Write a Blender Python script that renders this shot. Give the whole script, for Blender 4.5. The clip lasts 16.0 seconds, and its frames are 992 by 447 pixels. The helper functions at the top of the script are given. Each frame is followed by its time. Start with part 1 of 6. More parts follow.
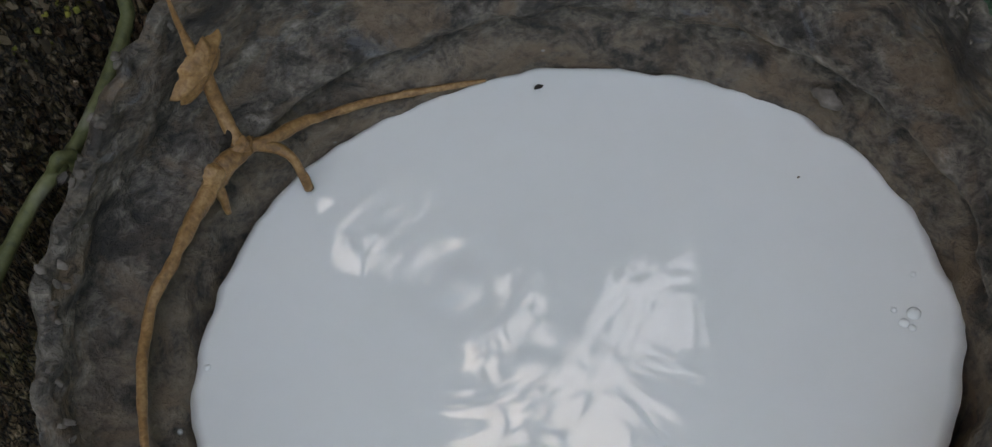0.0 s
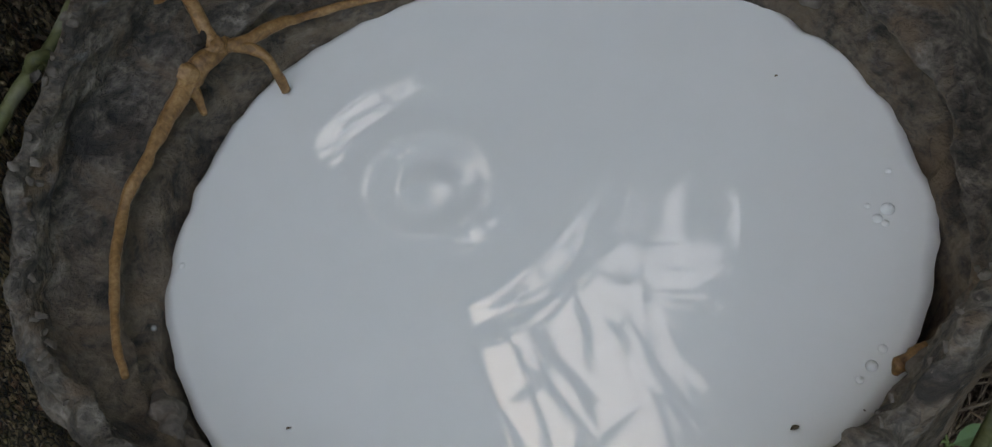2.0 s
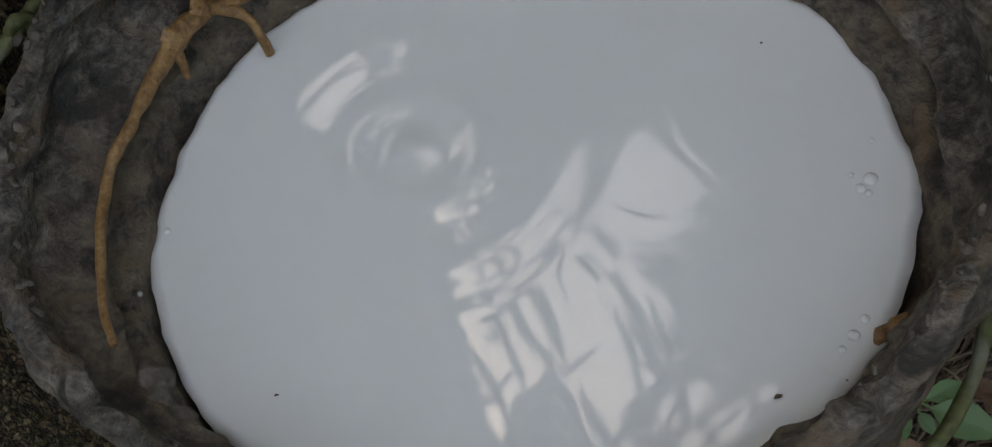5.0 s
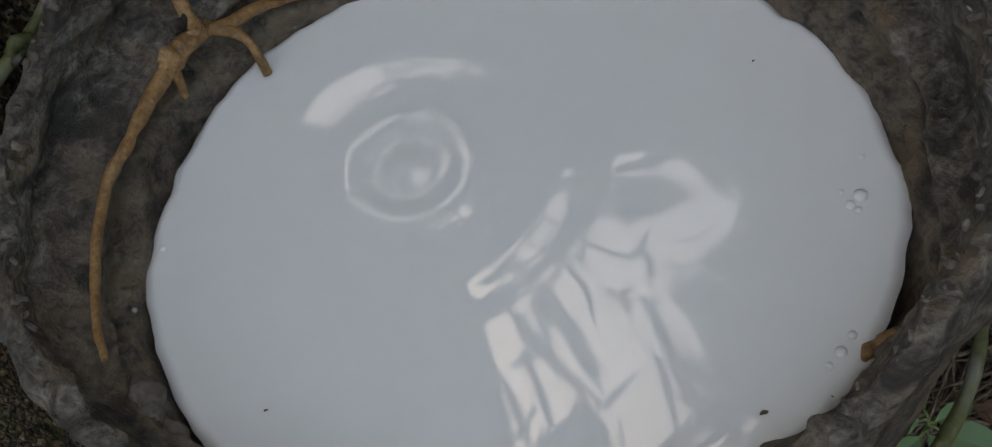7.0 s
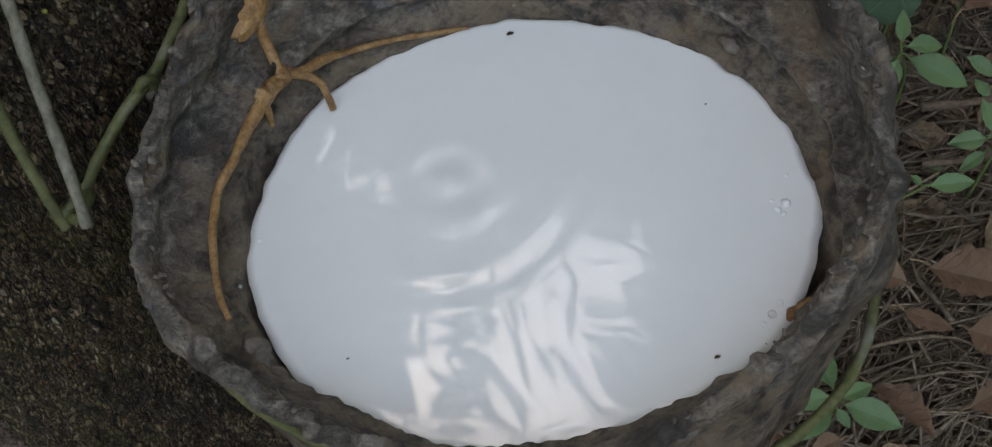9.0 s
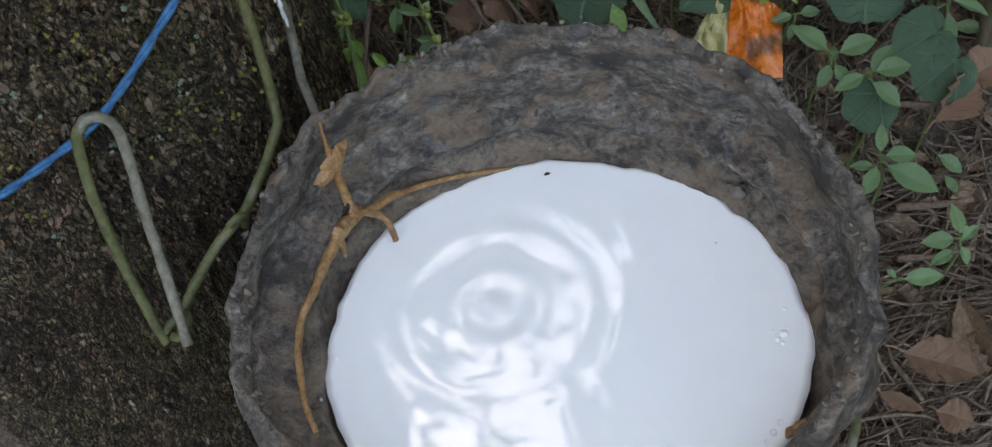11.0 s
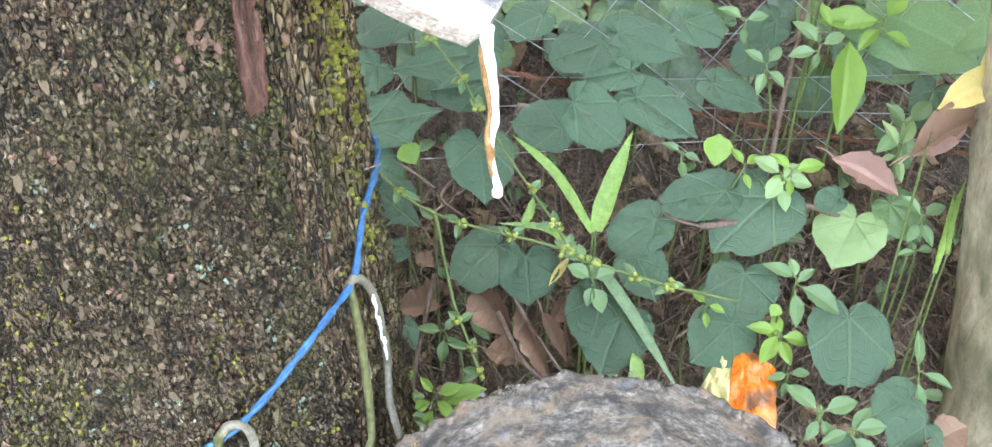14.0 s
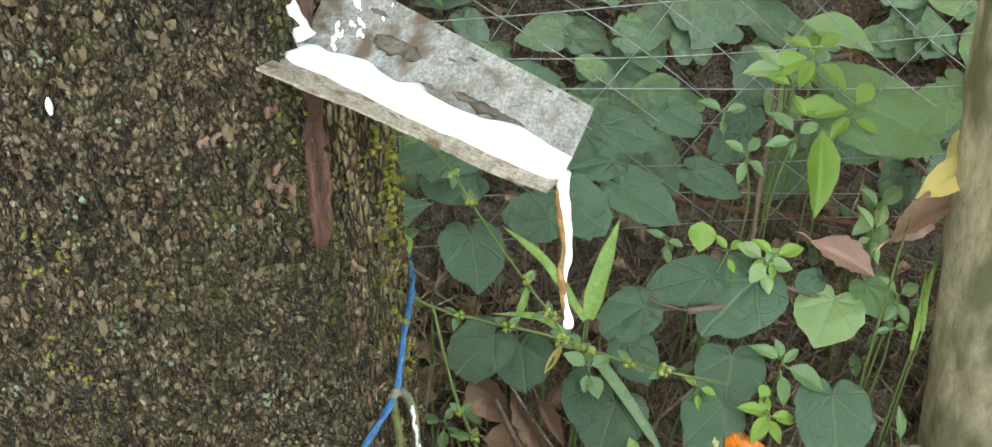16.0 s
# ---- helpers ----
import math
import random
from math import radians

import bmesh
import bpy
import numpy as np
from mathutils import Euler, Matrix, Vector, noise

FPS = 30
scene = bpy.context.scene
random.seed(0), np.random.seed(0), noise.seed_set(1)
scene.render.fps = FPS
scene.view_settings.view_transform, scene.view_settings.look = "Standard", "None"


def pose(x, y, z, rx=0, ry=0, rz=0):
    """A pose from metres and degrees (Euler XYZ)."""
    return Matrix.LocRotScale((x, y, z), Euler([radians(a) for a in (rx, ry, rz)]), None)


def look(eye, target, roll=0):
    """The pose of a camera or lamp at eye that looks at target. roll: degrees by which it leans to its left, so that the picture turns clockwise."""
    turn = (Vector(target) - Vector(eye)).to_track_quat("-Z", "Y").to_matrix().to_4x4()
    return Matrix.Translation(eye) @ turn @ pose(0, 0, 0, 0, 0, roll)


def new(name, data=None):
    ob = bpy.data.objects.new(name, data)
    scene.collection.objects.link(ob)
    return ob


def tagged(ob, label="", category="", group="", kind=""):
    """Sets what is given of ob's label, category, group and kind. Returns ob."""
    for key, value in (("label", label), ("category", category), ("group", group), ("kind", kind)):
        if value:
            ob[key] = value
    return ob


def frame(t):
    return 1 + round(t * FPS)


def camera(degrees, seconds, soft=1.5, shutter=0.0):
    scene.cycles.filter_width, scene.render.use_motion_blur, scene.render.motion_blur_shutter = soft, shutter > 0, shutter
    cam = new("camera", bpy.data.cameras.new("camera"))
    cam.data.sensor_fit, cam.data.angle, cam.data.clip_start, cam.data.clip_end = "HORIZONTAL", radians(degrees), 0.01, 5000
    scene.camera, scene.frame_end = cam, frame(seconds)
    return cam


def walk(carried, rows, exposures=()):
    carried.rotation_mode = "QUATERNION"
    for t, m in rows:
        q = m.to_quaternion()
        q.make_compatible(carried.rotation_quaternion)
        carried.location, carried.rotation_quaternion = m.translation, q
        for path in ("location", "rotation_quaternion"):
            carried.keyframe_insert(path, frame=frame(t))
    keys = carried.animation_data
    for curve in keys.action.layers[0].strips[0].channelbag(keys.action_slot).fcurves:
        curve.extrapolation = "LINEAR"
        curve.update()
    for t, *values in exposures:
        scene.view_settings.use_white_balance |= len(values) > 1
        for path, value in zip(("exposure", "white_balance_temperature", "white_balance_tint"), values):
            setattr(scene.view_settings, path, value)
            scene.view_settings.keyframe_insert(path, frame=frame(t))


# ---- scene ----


def stance(x, y, z, yaw, pitch, roll):
    """The camera at a place, turned by yaw to the left of +y, pitch upwards and roll to its left, in degrees."""
    return pose(x, y, z) @ pose(0, 0, 0, 0, 0, yaw) @ pose(0, 0, 0, 90 + pitch) @ pose(0, 0, 0, 0, 0, roll)


cam = camera(39.94, 16.0, soft=1.3)
EXPOSURES = [(0, 2.54, 9700, 11), (2, 2.4, 9700, 10), (4, 2.27, 9900, 11), (7.6, 2.3, 9800, 11), (8.2, 2.54, 9700, 11), (10.3, 3.05, 9200, 12), (11, 3.3, 8700, 13), (11.5, 3.42, 8300, 14), (12, 3.75, 7900, 15), (12.5, 4.38, 7300, 13), (13, 5.05, 8200, 14), (13.5, 5.4, 8900, 15), (14, 5.42, 9000, 14), (14.5, 5.2, 9600, 10), (15, 5.1, 10200, 8), (15.5, 4.95, 10800, 7), (16, 4.68, 11600, 5)]
SKY, SUN = 0.15, 0.8
PATH = [
    (0, 0.00969, -0.11223, 0.34357, 8.127, -53.334, -13.147),
    (0.5, 0.01874, -0.11454, 0.33996, 11.698, -52.64, -15.86),
    (1, 0.02195, -0.11905, 0.33572, 12.791, -52.55, -16.713),
    (1.5, 0.01933, -0.12038, 0.33587, 11.52, -53.914, -15.654),
    (2, 0.01735, -0.11891, 0.33687, 10.945, -55.056, -15.436),
    (2.5, 0.02017, -0.11892, 0.33631, 12.166, -55.557, -16.344),
    (3, 0.0154, -0.1179, 0.33874, 9.893, -56.771, -14.357),
    (3.5, 0.01825, -0.11911, 0.3368, 10.927, -56.315, -14.842),
    (4, 0.01551, -0.11685, 0.34054, 9.541, -57.283, -14.04),
    (6.5, 0.01498, -0.11495, 0.33983, 10.249, -58.081, -14.735),
    (7, 0.02204, -0.11763, 0.33941, 11.916, -56.405, -16.065),
    (7.5, 0.01512, -0.12404, 0.34034, 8.775, -55.573, -12.625),
    (7.7, 0.01512, -0.12404, 0.34034, 8.775, -56.05, -12.625),
    (7.8, 0.01225, -0.14685, 0.36674, 6.872, -55.83, -11.213),
    (7.9, 0.00967, -0.16729, 0.3904, 5.168, -55.63, -9.95),
    (8, 0.00913, -0.17157, 0.39535, 4.811, -55.588, -9.684),
    (8.2, 0.00713, -0.17462, 0.39601, 4.319, -55.48, -9.137),
    (10.3, 0.01083, -0.14077, 0.40405, 7.298, -55.134, -12.14),
    (10.5, 0.00397, -0.15515, 0.43382, 4.581, -55.577, -8.919),
    (11, -0.00363, -0.16689, 0.45673, 3.261, -55.397, -7.803),
    (11.5, -0.01314, -0.1701, 0.46115, 2.534, -54.371, -6.257),
    (12, -0.02095, -0.17816, 0.4679, 2.359, -51.398, -4.73),
    (12.5, -0.0309, -0.18306, 0.47217, 1.318, -48.268, -2.958),
    (13, -0.03416, -0.19345, 0.48824, 0.464, -45.833, -1.832),
    (13.5, -0.03784, -0.20496, 0.50698, -0.713, -43.481, -0.16),
    (14, -0.03691, -0.20849, 0.52005, -1.224, -42.584, 0.266),
    (14.5, -0.06059, -0.2094, 0.52003, -4.171, -40.473, 1.949),
    (15, -0.06577, -0.21155, 0.52604, -4.936, -39.995, 2.384),
    (15.5, -0.0711, -0.20936, 0.53744, -5.388, -40.251, 2.37),
    (16, -0.07494, -0.20544, 0.54578, -6.272, -40.583, 2.126),
]

walk(cam, [(row[0], stance(*row[1:])) for row in PATH],
     exposures=EXPOSURES)

# ---- light: a bright, veiled sky over a plantation ----
world = bpy.data.worlds.new("sky")
scene.world = world
world.use_nodes = True
wn = world.node_tree.nodes
sky = wn.new("ShaderNodeTexSky")
sky.sky_type, sky.sun_disc = "NISHITA", False
sky.sun_elevation, sky.sun_rotation = radians(68), radians(-55)
sky.air_density, sky.dust_density, sky.ozone_density = 1.0, 1.5, 0.7
wn["Background"].inputs["Strength"].default_value = SKY
world.node_tree.links.new(sky.outputs[0], wn["Background"].inputs["Color"])
sun = new("sun", bpy.data.lights.new("sun", "SUN"))
sun.data.energy, sun.data.angle, sun.data.color = SUN, radians(20), (1.0, 0.96, 0.9)
sun.matrix_basis = look((-1.227, 0.859, 3.709), (0, 0, 0))


# ---- noise and mesh helpers ----
def lattice(ix, iy, iz, seed):
    h = (ix * 374761393 + iy * 668265263 + iz * 2147483647 + seed * 144665) & 0xFFFFFFFF
    h = ((h ^ (h >> 13)) * 1274126177) & 0xFFFFFFFF
    h = ((h ^ (h >> 16)) * 2246822519) & 0xFFFFFFFF
    return ((h ^ (h >> 15)) & 0xFFFFFF) / float(0xFFFFFF) * 2 - 1


def vnoise(x, y, z=0.0, seed=0):
    """Smooth noise from -1 to 1 at arrays of places."""
    x, y, z = np.broadcast_arrays(np.asarray(x, float), np.asarray(y, float), np.asarray(z, float))
    ix, iy, iz = (np.floor(v).astype(np.int64) for v in (x, y, z))
    fx, fy, fz = x - ix, y - iy, z - iz
    sx, sy, sz = (f * f * (3 - 2 * f) for f in (fx, fy, fz))
    total = 0.0
    for a in (0, 1):
        for b in (0, 1):
            for c in (0, 1):
                w = (sx if a else 1 - sx) * (sy if b else 1 - sy) * (sz if c else 1 - sz)
                total = total + w * lattice(ix + a, iy + b, iz + c, seed)
    return total


def fbm(x, y, z=0.0, seed=0, octaves=4):
    total, amp = 0.0, 1.0
    for k in range(octaves):
        total = total + amp * vnoise(np.asarray(x) * 2**k, np.asarray(y) * 2**k, np.asarray(z) * 2**k, seed + 7 * k)
        amp *= 0.5
    return total


def cells(x, y, seed=0):
    """Distance to the nearest of scattered points and that point's own random number."""
    ix, iy = np.floor(x).astype(np.int64), np.floor(y).astype(np.int64)
    best, own = np.full(np.shape(x), 9.0), np.zeros(np.shape(x))
    for a in (-1, 0, 1):
        for b in (-1, 0, 1):
            px = ix + a + 0.5 + 0.45 * lattice(ix + a, iy + b, ix * 0, seed)
            py = iy + b + 0.5 + 0.45 * lattice(ix + a, iy + b, ix * 0, seed + 5)
            d = np.hypot(px - x, py - y)
            near = d < best
            best = np.where(near, d, best)
            own = np.where(near, lattice(ix + a, iy + b, ix * 0, seed + 9), own)
    return best, own


def mesh_of(name, verts, faces, smooth=True):
    me = bpy.data.meshes.new(name)
    me.from_pydata(np.asarray(verts, float).tolist(), [], faces.tolist() if isinstance(faces, np.ndarray) else faces)
    me.update()
    if smooth:
        me.polygons.foreach_set("use_smooth", [True] * len(me.polygons))
    return me


def grid_faces(n, m, wrap=False):
    """Faces of a grid of n rows and m columns."""
    i, j = np.meshgrid(np.arange(n - 1), np.arange(m if wrap else m - 1), indexing="ij")
    k = (j + 1) % m
    return np.stack([i * m + j, i * m + k, (i + 1) * m + k, (i + 1) * m + j], -1).reshape(-1, 4)


def thing(name, label, category, group="", kind="", at=(0, 0, 0)):
    ob = new(name)
    ob.location = at
    ob.empty_display_size = 0.02
    return tagged(ob, label, category, group, kind)


def piece(name, me, material, parent=None, label="", m=None):
    """Links a mesh as one object, under a thing or a part."""
    if material and not me.materials:
        me.materials.append(material)
    ob = new(name, me)
    if parent:
        ob.parent = parent
    if m is not None:
        ob.matrix_basis = m
    if label:
        ob["label"] = label
    return ob


def smooth_path(points, per=8):
    """A Catmull-Rom path through points."""
    p = [np.array(q, float) for q in points]
    p = [2 * p[0] - p[1]] + p + [2 * p[-1] - p[-2]]
    out = []
    for k in range(1, len(p) - 2):
        for s in np.linspace(0, 1, per, endpoint=False):
            a, b, c, d = p[k - 1 : k + 3]
            out.append(0.5 * (2 * b + (c - a) * s + (2 * a - 5 * b + 4 * c - d) * s**2 + (3 * b - a - 3 * c + d) * s**3))
    return np.array(out + [p[-2]])


def tube(points, radius, sides=8, per=8, rough=0.0, seed=0, bumps=60.0, flat=1.0):
    """Verts and faces of a closed round tube along a smooth path; radius: a number or one for each point."""
    path = smooth_path(points, per) if per > 1 else np.array(points, float)
    n = len(path)
    r = np.interp(np.linspace(0, 1, n), np.linspace(0, 1, np.size(radius)), np.atleast_1d(radius)) if np.size(radius) > 1 else np.full(n, float(radius))
    d = np.gradient(path, axis=0)
    d /= np.linalg.norm(d, axis=1)[:, None] + 1e-12
    ref = np.array([0.0, 0.0, 1.0]) if abs(d[0][2]) < 0.9 else np.array([1.0, 0.0, 0.0])
    u = np.cross(d[0], ref)
    rows = []
    ang = np.linspace(0, 2 * np.pi, sides, endpoint=False)
    for k in range(n):
        u = u - d[k] * (u @ d[k])
        u /= np.linalg.norm(u) + 1e-12
        v = np.cross(d[k], u)
        ring = path[k] + r[k] * (np.cos(ang)[:, None] * u + flat * np.sin(ang)[:, None] * v)
        rows.append(ring)
    ring = np.concatenate(rows)
    if rough:
        centre = np.repeat(path, sides, 0)
        f = 1 + rough * fbm(*(ring * bumps).T, seed=seed, octaves=3)
        ring = centre + (ring - centre) * f[:, None]
    verts = np.concatenate([ring, path[:1], path[-1:]])
    faces = [tuple(f) for f in grid_faces(n, sides, True)]
    faces += [(n * sides, (k + 1) % sides, k) for k in range(sides)]
    faces += [(n * sides + 1, (n - 1) * sides + k, (n - 1) * sides + (k + 1) % sides) for k in range(sides)]
    return verts, faces


def join(parts):
    verts, faces, base = [], [], 0
    for v, f in parts:
        verts.append(np.asarray(v, float))
        faces += [tuple(int(i) + base for i in face) for face in f]
        base += len(v)
    return np.concatenate(verts), faces


def laid_many(base, along, wide, face):
    """Poses of many blades at once, as laid() gives one: rows of base, base to tip, width and facing."""
    size = np.linalg.norm(along, axis=1)[:, None]
    d = along / size
    up = face - d * (face * d).sum(1)[:, None]
    up /= np.linalg.norm(up, axis=1)[:, None]
    return np.stack([np.cross(d, up) * wide[:, None], along, up * size, base], -1)


def scattered(me, poses):
    """Many copies of a blade as verts and faces."""
    co = np.empty(len(me.vertices) * 3)
    me.vertices.foreach_get("co", co)
    co = np.c_[co.reshape(-1, 3), np.ones(len(me.vertices))]
    fs = np.array([tuple(q.vertices) for q in me.polygons])
    v = np.einsum("nij,kj->nki", poses, co).reshape(-1, 3)
    return v, (fs[None] + (np.arange(len(poses)) * len(co))[:, None, None]).reshape(-1, fs.shape[1])


# ---- materials ----
def nodes_of(name):
    m = bpy.data.materials.new(name)
    m.use_nodes = True
    nt = m.node_tree
    coords, mapping = nt.nodes.new("ShaderNodeTexCoord"), nt.nodes.new("ShaderNodeMapping")
    nt.links.new(coords.outputs["Object"], mapping.inputs["Vector"])
    return m, nt, mapping, nt.nodes["Principled BSDF"]


def tex(nt, mapping, kind, scale, detail=6.0, distortion=0.0):
    n = nt.nodes.new("ShaderNodeTexNoise" if kind == "noise" else "ShaderNodeTexVoronoi")
    n.inputs["Scale"].default_value = scale
    if kind == "noise":
        n.inputs["Detail"].default_value, n.inputs["Distortion"].default_value = detail, distortion
        n.inputs["Roughness"].default_value = 0.65
    nt.links.new(mapping.outputs[0], n.inputs["Vector"])
    return n


def ramp_of(nt, source, stops):
    r = nt.nodes.new("ShaderNodeValToRGB")
    el = r.color_ramp.elements
    while len(el) < len(stops):
        el.new(0.5)
    for e, (at, c) in zip(el, stops):
        e.position, e.color = at, (*c, 1)
    nt.links.new(source, r.inputs["Fac"])
    return r.outputs["Color"]


def span(nt, source, lo, hi, to=(0.0, 1.0)):
    r = nt.nodes.new("ShaderNodeMapRange")
    for key, v in zip(("From Min", "From Max", "To Min", "To Max"), (lo, hi, *to)):
        r.inputs[key].default_value = v
    nt.links.new(source, r.inputs["Value"])
    return r.outputs[0]


def mixed_in(nt, fac, a_, b_, blend="MIX"):
    x = nt.nodes.new("ShaderNodeMix")
    x.data_type, x.blend_type = "RGBA", blend
    for key, v in (("Factor", fac), ("A", a_), ("B", b_)):
        if hasattr(v, "is_linked"):
            nt.links.new(v, x.inputs[key])
        else:
            x.inputs[key].default_value = v if key == "Factor" else (*v, 1)
    return x.outputs["Result"]


def math_of(nt, op, a_, b_=None):
    x = nt.nodes.new("ShaderNodeMath")
    x.operation = op
    for k, v in enumerate((a_, b_)):
        if hasattr(v, "is_linked"):
            nt.links.new(v, x.inputs[k])
        elif v is not None:
            x.inputs[k].default_value = v
    return x.outputs[0]


def finish(nt, shader, colour, height, strength, distance, rough):
    nt.links.new(colour, shader.inputs["Base Color"])
    b = nt.nodes.new("ShaderNodeBump")
    b.inputs["Strength"].default_value, b.inputs["Distance"].default_value = strength, distance
    nt.links.new(height, b.inputs["Height"])
    nt.links.new(b.outputs[0], shader.inputs["Normal"])
    nt.links.new(rough, shader.inputs["Roughness"])


def veined(nt, colour, kind):
    """Paler ribs on a blade, from its own coordinates: spread from the stalk, or feathered from a midrib."""
    uv, sep = nt.nodes.new("ShaderNodeTexCoord"), nt.nodes.new("ShaderNodeSeparateXYZ")
    nt.links.new(uv.outputs["UV"], sep.inputs[0])
    u, v = sep.outputs[0], sep.outputs[1]
    if kind == "spread":
        off = math_of(nt, "ABSOLUTE", math_of(nt, "SUBTRACT", u, math_of(nt, "ROUND", u)))
        main = span(nt, math_of(nt, "MULTIPLY", off, v), 0.015, 0.045, (1, 0))
        w = math_of(nt, "FRACT", math_of(nt, "SUBTRACT", math_of(nt, "MULTIPLY", v, 6.5), math_of(nt, "MULTIPLY", off, 2.2)))
    else:
        off = math_of(nt, "ABSOLUTE", u)
        main = span(nt, off, 0.03, 0.1, (1, 0))
        w = math_of(nt, "FRACT", math_of(nt, "SUBTRACT", math_of(nt, "MULTIPLY", v, 7.0), math_of(nt, "MULTIPLY", off, 1.6)))
    side = span(nt, math_of(nt, "ABSOLUTE", math_of(nt, "SUBTRACT", w, 0.5)), 0.0, 0.09, (0.55, 0))
    ribs = math_of(nt, "MAXIMUM", main, side)
    return mixed_in(nt, math_of(nt, "MULTIPLY", ribs, 0.2 if kind == "spread" else 0.13), colour, (0.2, 0.28, 0.16)), ribs


def material(name, colours, scale=30.0, rough=(0.6, 0.9), bump=0.3, fine=6.0, stretch=(1, 1, 1), metal=0.0, depth=0.002,
             spots=None, spot_scale=60.0, spot_at=(0.6, 0.68), vary=0.0, spec=0.5, through_light=0.0, warp=0.4, detail=8.0, veins=""):
    """A surface of mottled colours at two scales, with spots of another colour, uneven gloss and relief."""
    m = bpy.data.materials.new(name)
    m.use_nodes = True
    nt = m.node_tree
    node, link = nt.nodes.new, nt.links.new
    shader = nt.nodes["Principled BSDF"]
    coords, mapping = node("ShaderNodeTexCoord"), node("ShaderNodeMapping")
    mapping.inputs["Scale"].default_value = stretch
    link(coords.outputs["Object"], mapping.inputs["Vector"])
    big, small = node("ShaderNodeTexNoise"), node("ShaderNodeTexNoise")
    for n, s in ((big, scale), (small, scale * fine)):
        n.inputs["Scale"].default_value, n.inputs["Detail"].default_value = s, detail
        n.inputs["Roughness"].default_value, n.inputs["Distortion"].default_value = 0.62, warp
        link(mapping.outputs[0], n.inputs["Vector"])
    mixed = node("ShaderNodeMath")
    mixed.operation = "MULTIPLY_ADD"
    mixed.inputs[1].default_value = 0.55
    link(small.outputs["Fac"], mixed.inputs[0])
    half = node("ShaderNodeMath")
    half.operation = "MULTIPLY"
    half.inputs[1].default_value = 0.45
    link(big.outputs["Fac"], half.inputs[0])
    link(half.outputs[0], mixed.inputs[2])
    ramp = node("ShaderNodeValToRGB")
    el = ramp.color_ramp.elements
    while len(el) < len(colours):
        el.new(0.5)
    for k, c in enumerate(colours):
        el[k].position = 0.34 + 0.32 * k / max(1, len(colours) - 1)
        el[k].color = (*c, 1)
    link(mixed.outputs[0], ramp.inputs["Fac"])
    colour = ramp.outputs["Color"]
    if spots:
        sp, sr, mx = node("ShaderNodeTexNoise"), node("ShaderNodeMapRange"), node("ShaderNodeMix")
        sp.inputs["Scale"].default_value, sp.inputs["Detail"].default_value = spot_scale, 5
        link(mapping.outputs[0], sp.inputs["Vector"])
        sr.inputs["From Min"].default_value, sr.inputs["From Max"].default_value = spot_at
        link(sp.outputs["Fac"], sr.inputs["Value"])
        mx.data_type = "RGBA"
        mx.inputs["B"].default_value = (*spots, 1)
        link(sr.outputs[0], mx.inputs["Factor"])
        link(colour, mx.inputs["A"])
        colour = mx.outputs["Result"]
    if veins:
        colour, ridge = veined(nt, colour, veins)
    if vary:
        info, hsv, rng = node("ShaderNodeObjectInfo"), node("ShaderNodeHueSaturation"), node("ShaderNodeMapRange")
        geo, add = node("ShaderNodeNewGeometry"), node("ShaderNodeMath")
        link(info.outputs["Random"], add.inputs[0])
        link(geo.outputs["Random Per Island"], add.inputs[1])
        rng.inputs["From Max"].default_value = 2.0
        rng.inputs["To Min"].default_value, rng.inputs["To Max"].default_value = 1 - vary, 1 + vary
        link(add.outputs[0], rng.inputs["Value"])
        link(rng.outputs[0], hsv.inputs["Value"])
        link(colour, hsv.inputs["Color"])
        colour = hsv.outputs["Color"]
    link(colour, shader.inputs["Base Color"])
    rr = node("ShaderNodeMapRange")
    rr.inputs["From Min"].default_value, rr.inputs["From Max"].default_value = 0.3, 0.7
    rr.inputs["To Min"].default_value, rr.inputs["To Max"].default_value = rough
    link(small.outputs["Fac"], rr.inputs["Value"])
    link(rr.outputs[0], shader.inputs["Roughness"])
    shader.inputs["Metallic"].default_value = metal
    shader.inputs["Specular IOR Level"].default_value = spec
    if bump:
        bp = node("ShaderNodeBump")
        bp.inputs["Strength"].default_value, bp.inputs["Distance"].default_value = bump, depth
        if veins:
            link(math_of(nt, "ADD", math_of(nt, "MULTIPLY", mixed.outputs[0], 0.5), math_of(nt, "MULTIPLY", ridge, -0.8)), bp.inputs["Height"])
        else:
            link(mixed.outputs[0], bp.inputs["Height"])
        link(bp.outputs[0], shader.inputs["Normal"])
    if through_light:
        out, tr, ms = nt.nodes["Material Output"], node("ShaderNodeBsdfTranslucent"), node("ShaderNodeMixShader")
        link(colour, tr.inputs["Color"])
        ms.inputs[0].default_value = through_light
        link(shader.outputs[0], ms.inputs[1])
        link(tr.outputs[0], ms.inputs[2])
        link(ms.outputs[0], out.inputs["Surface"])
    return m


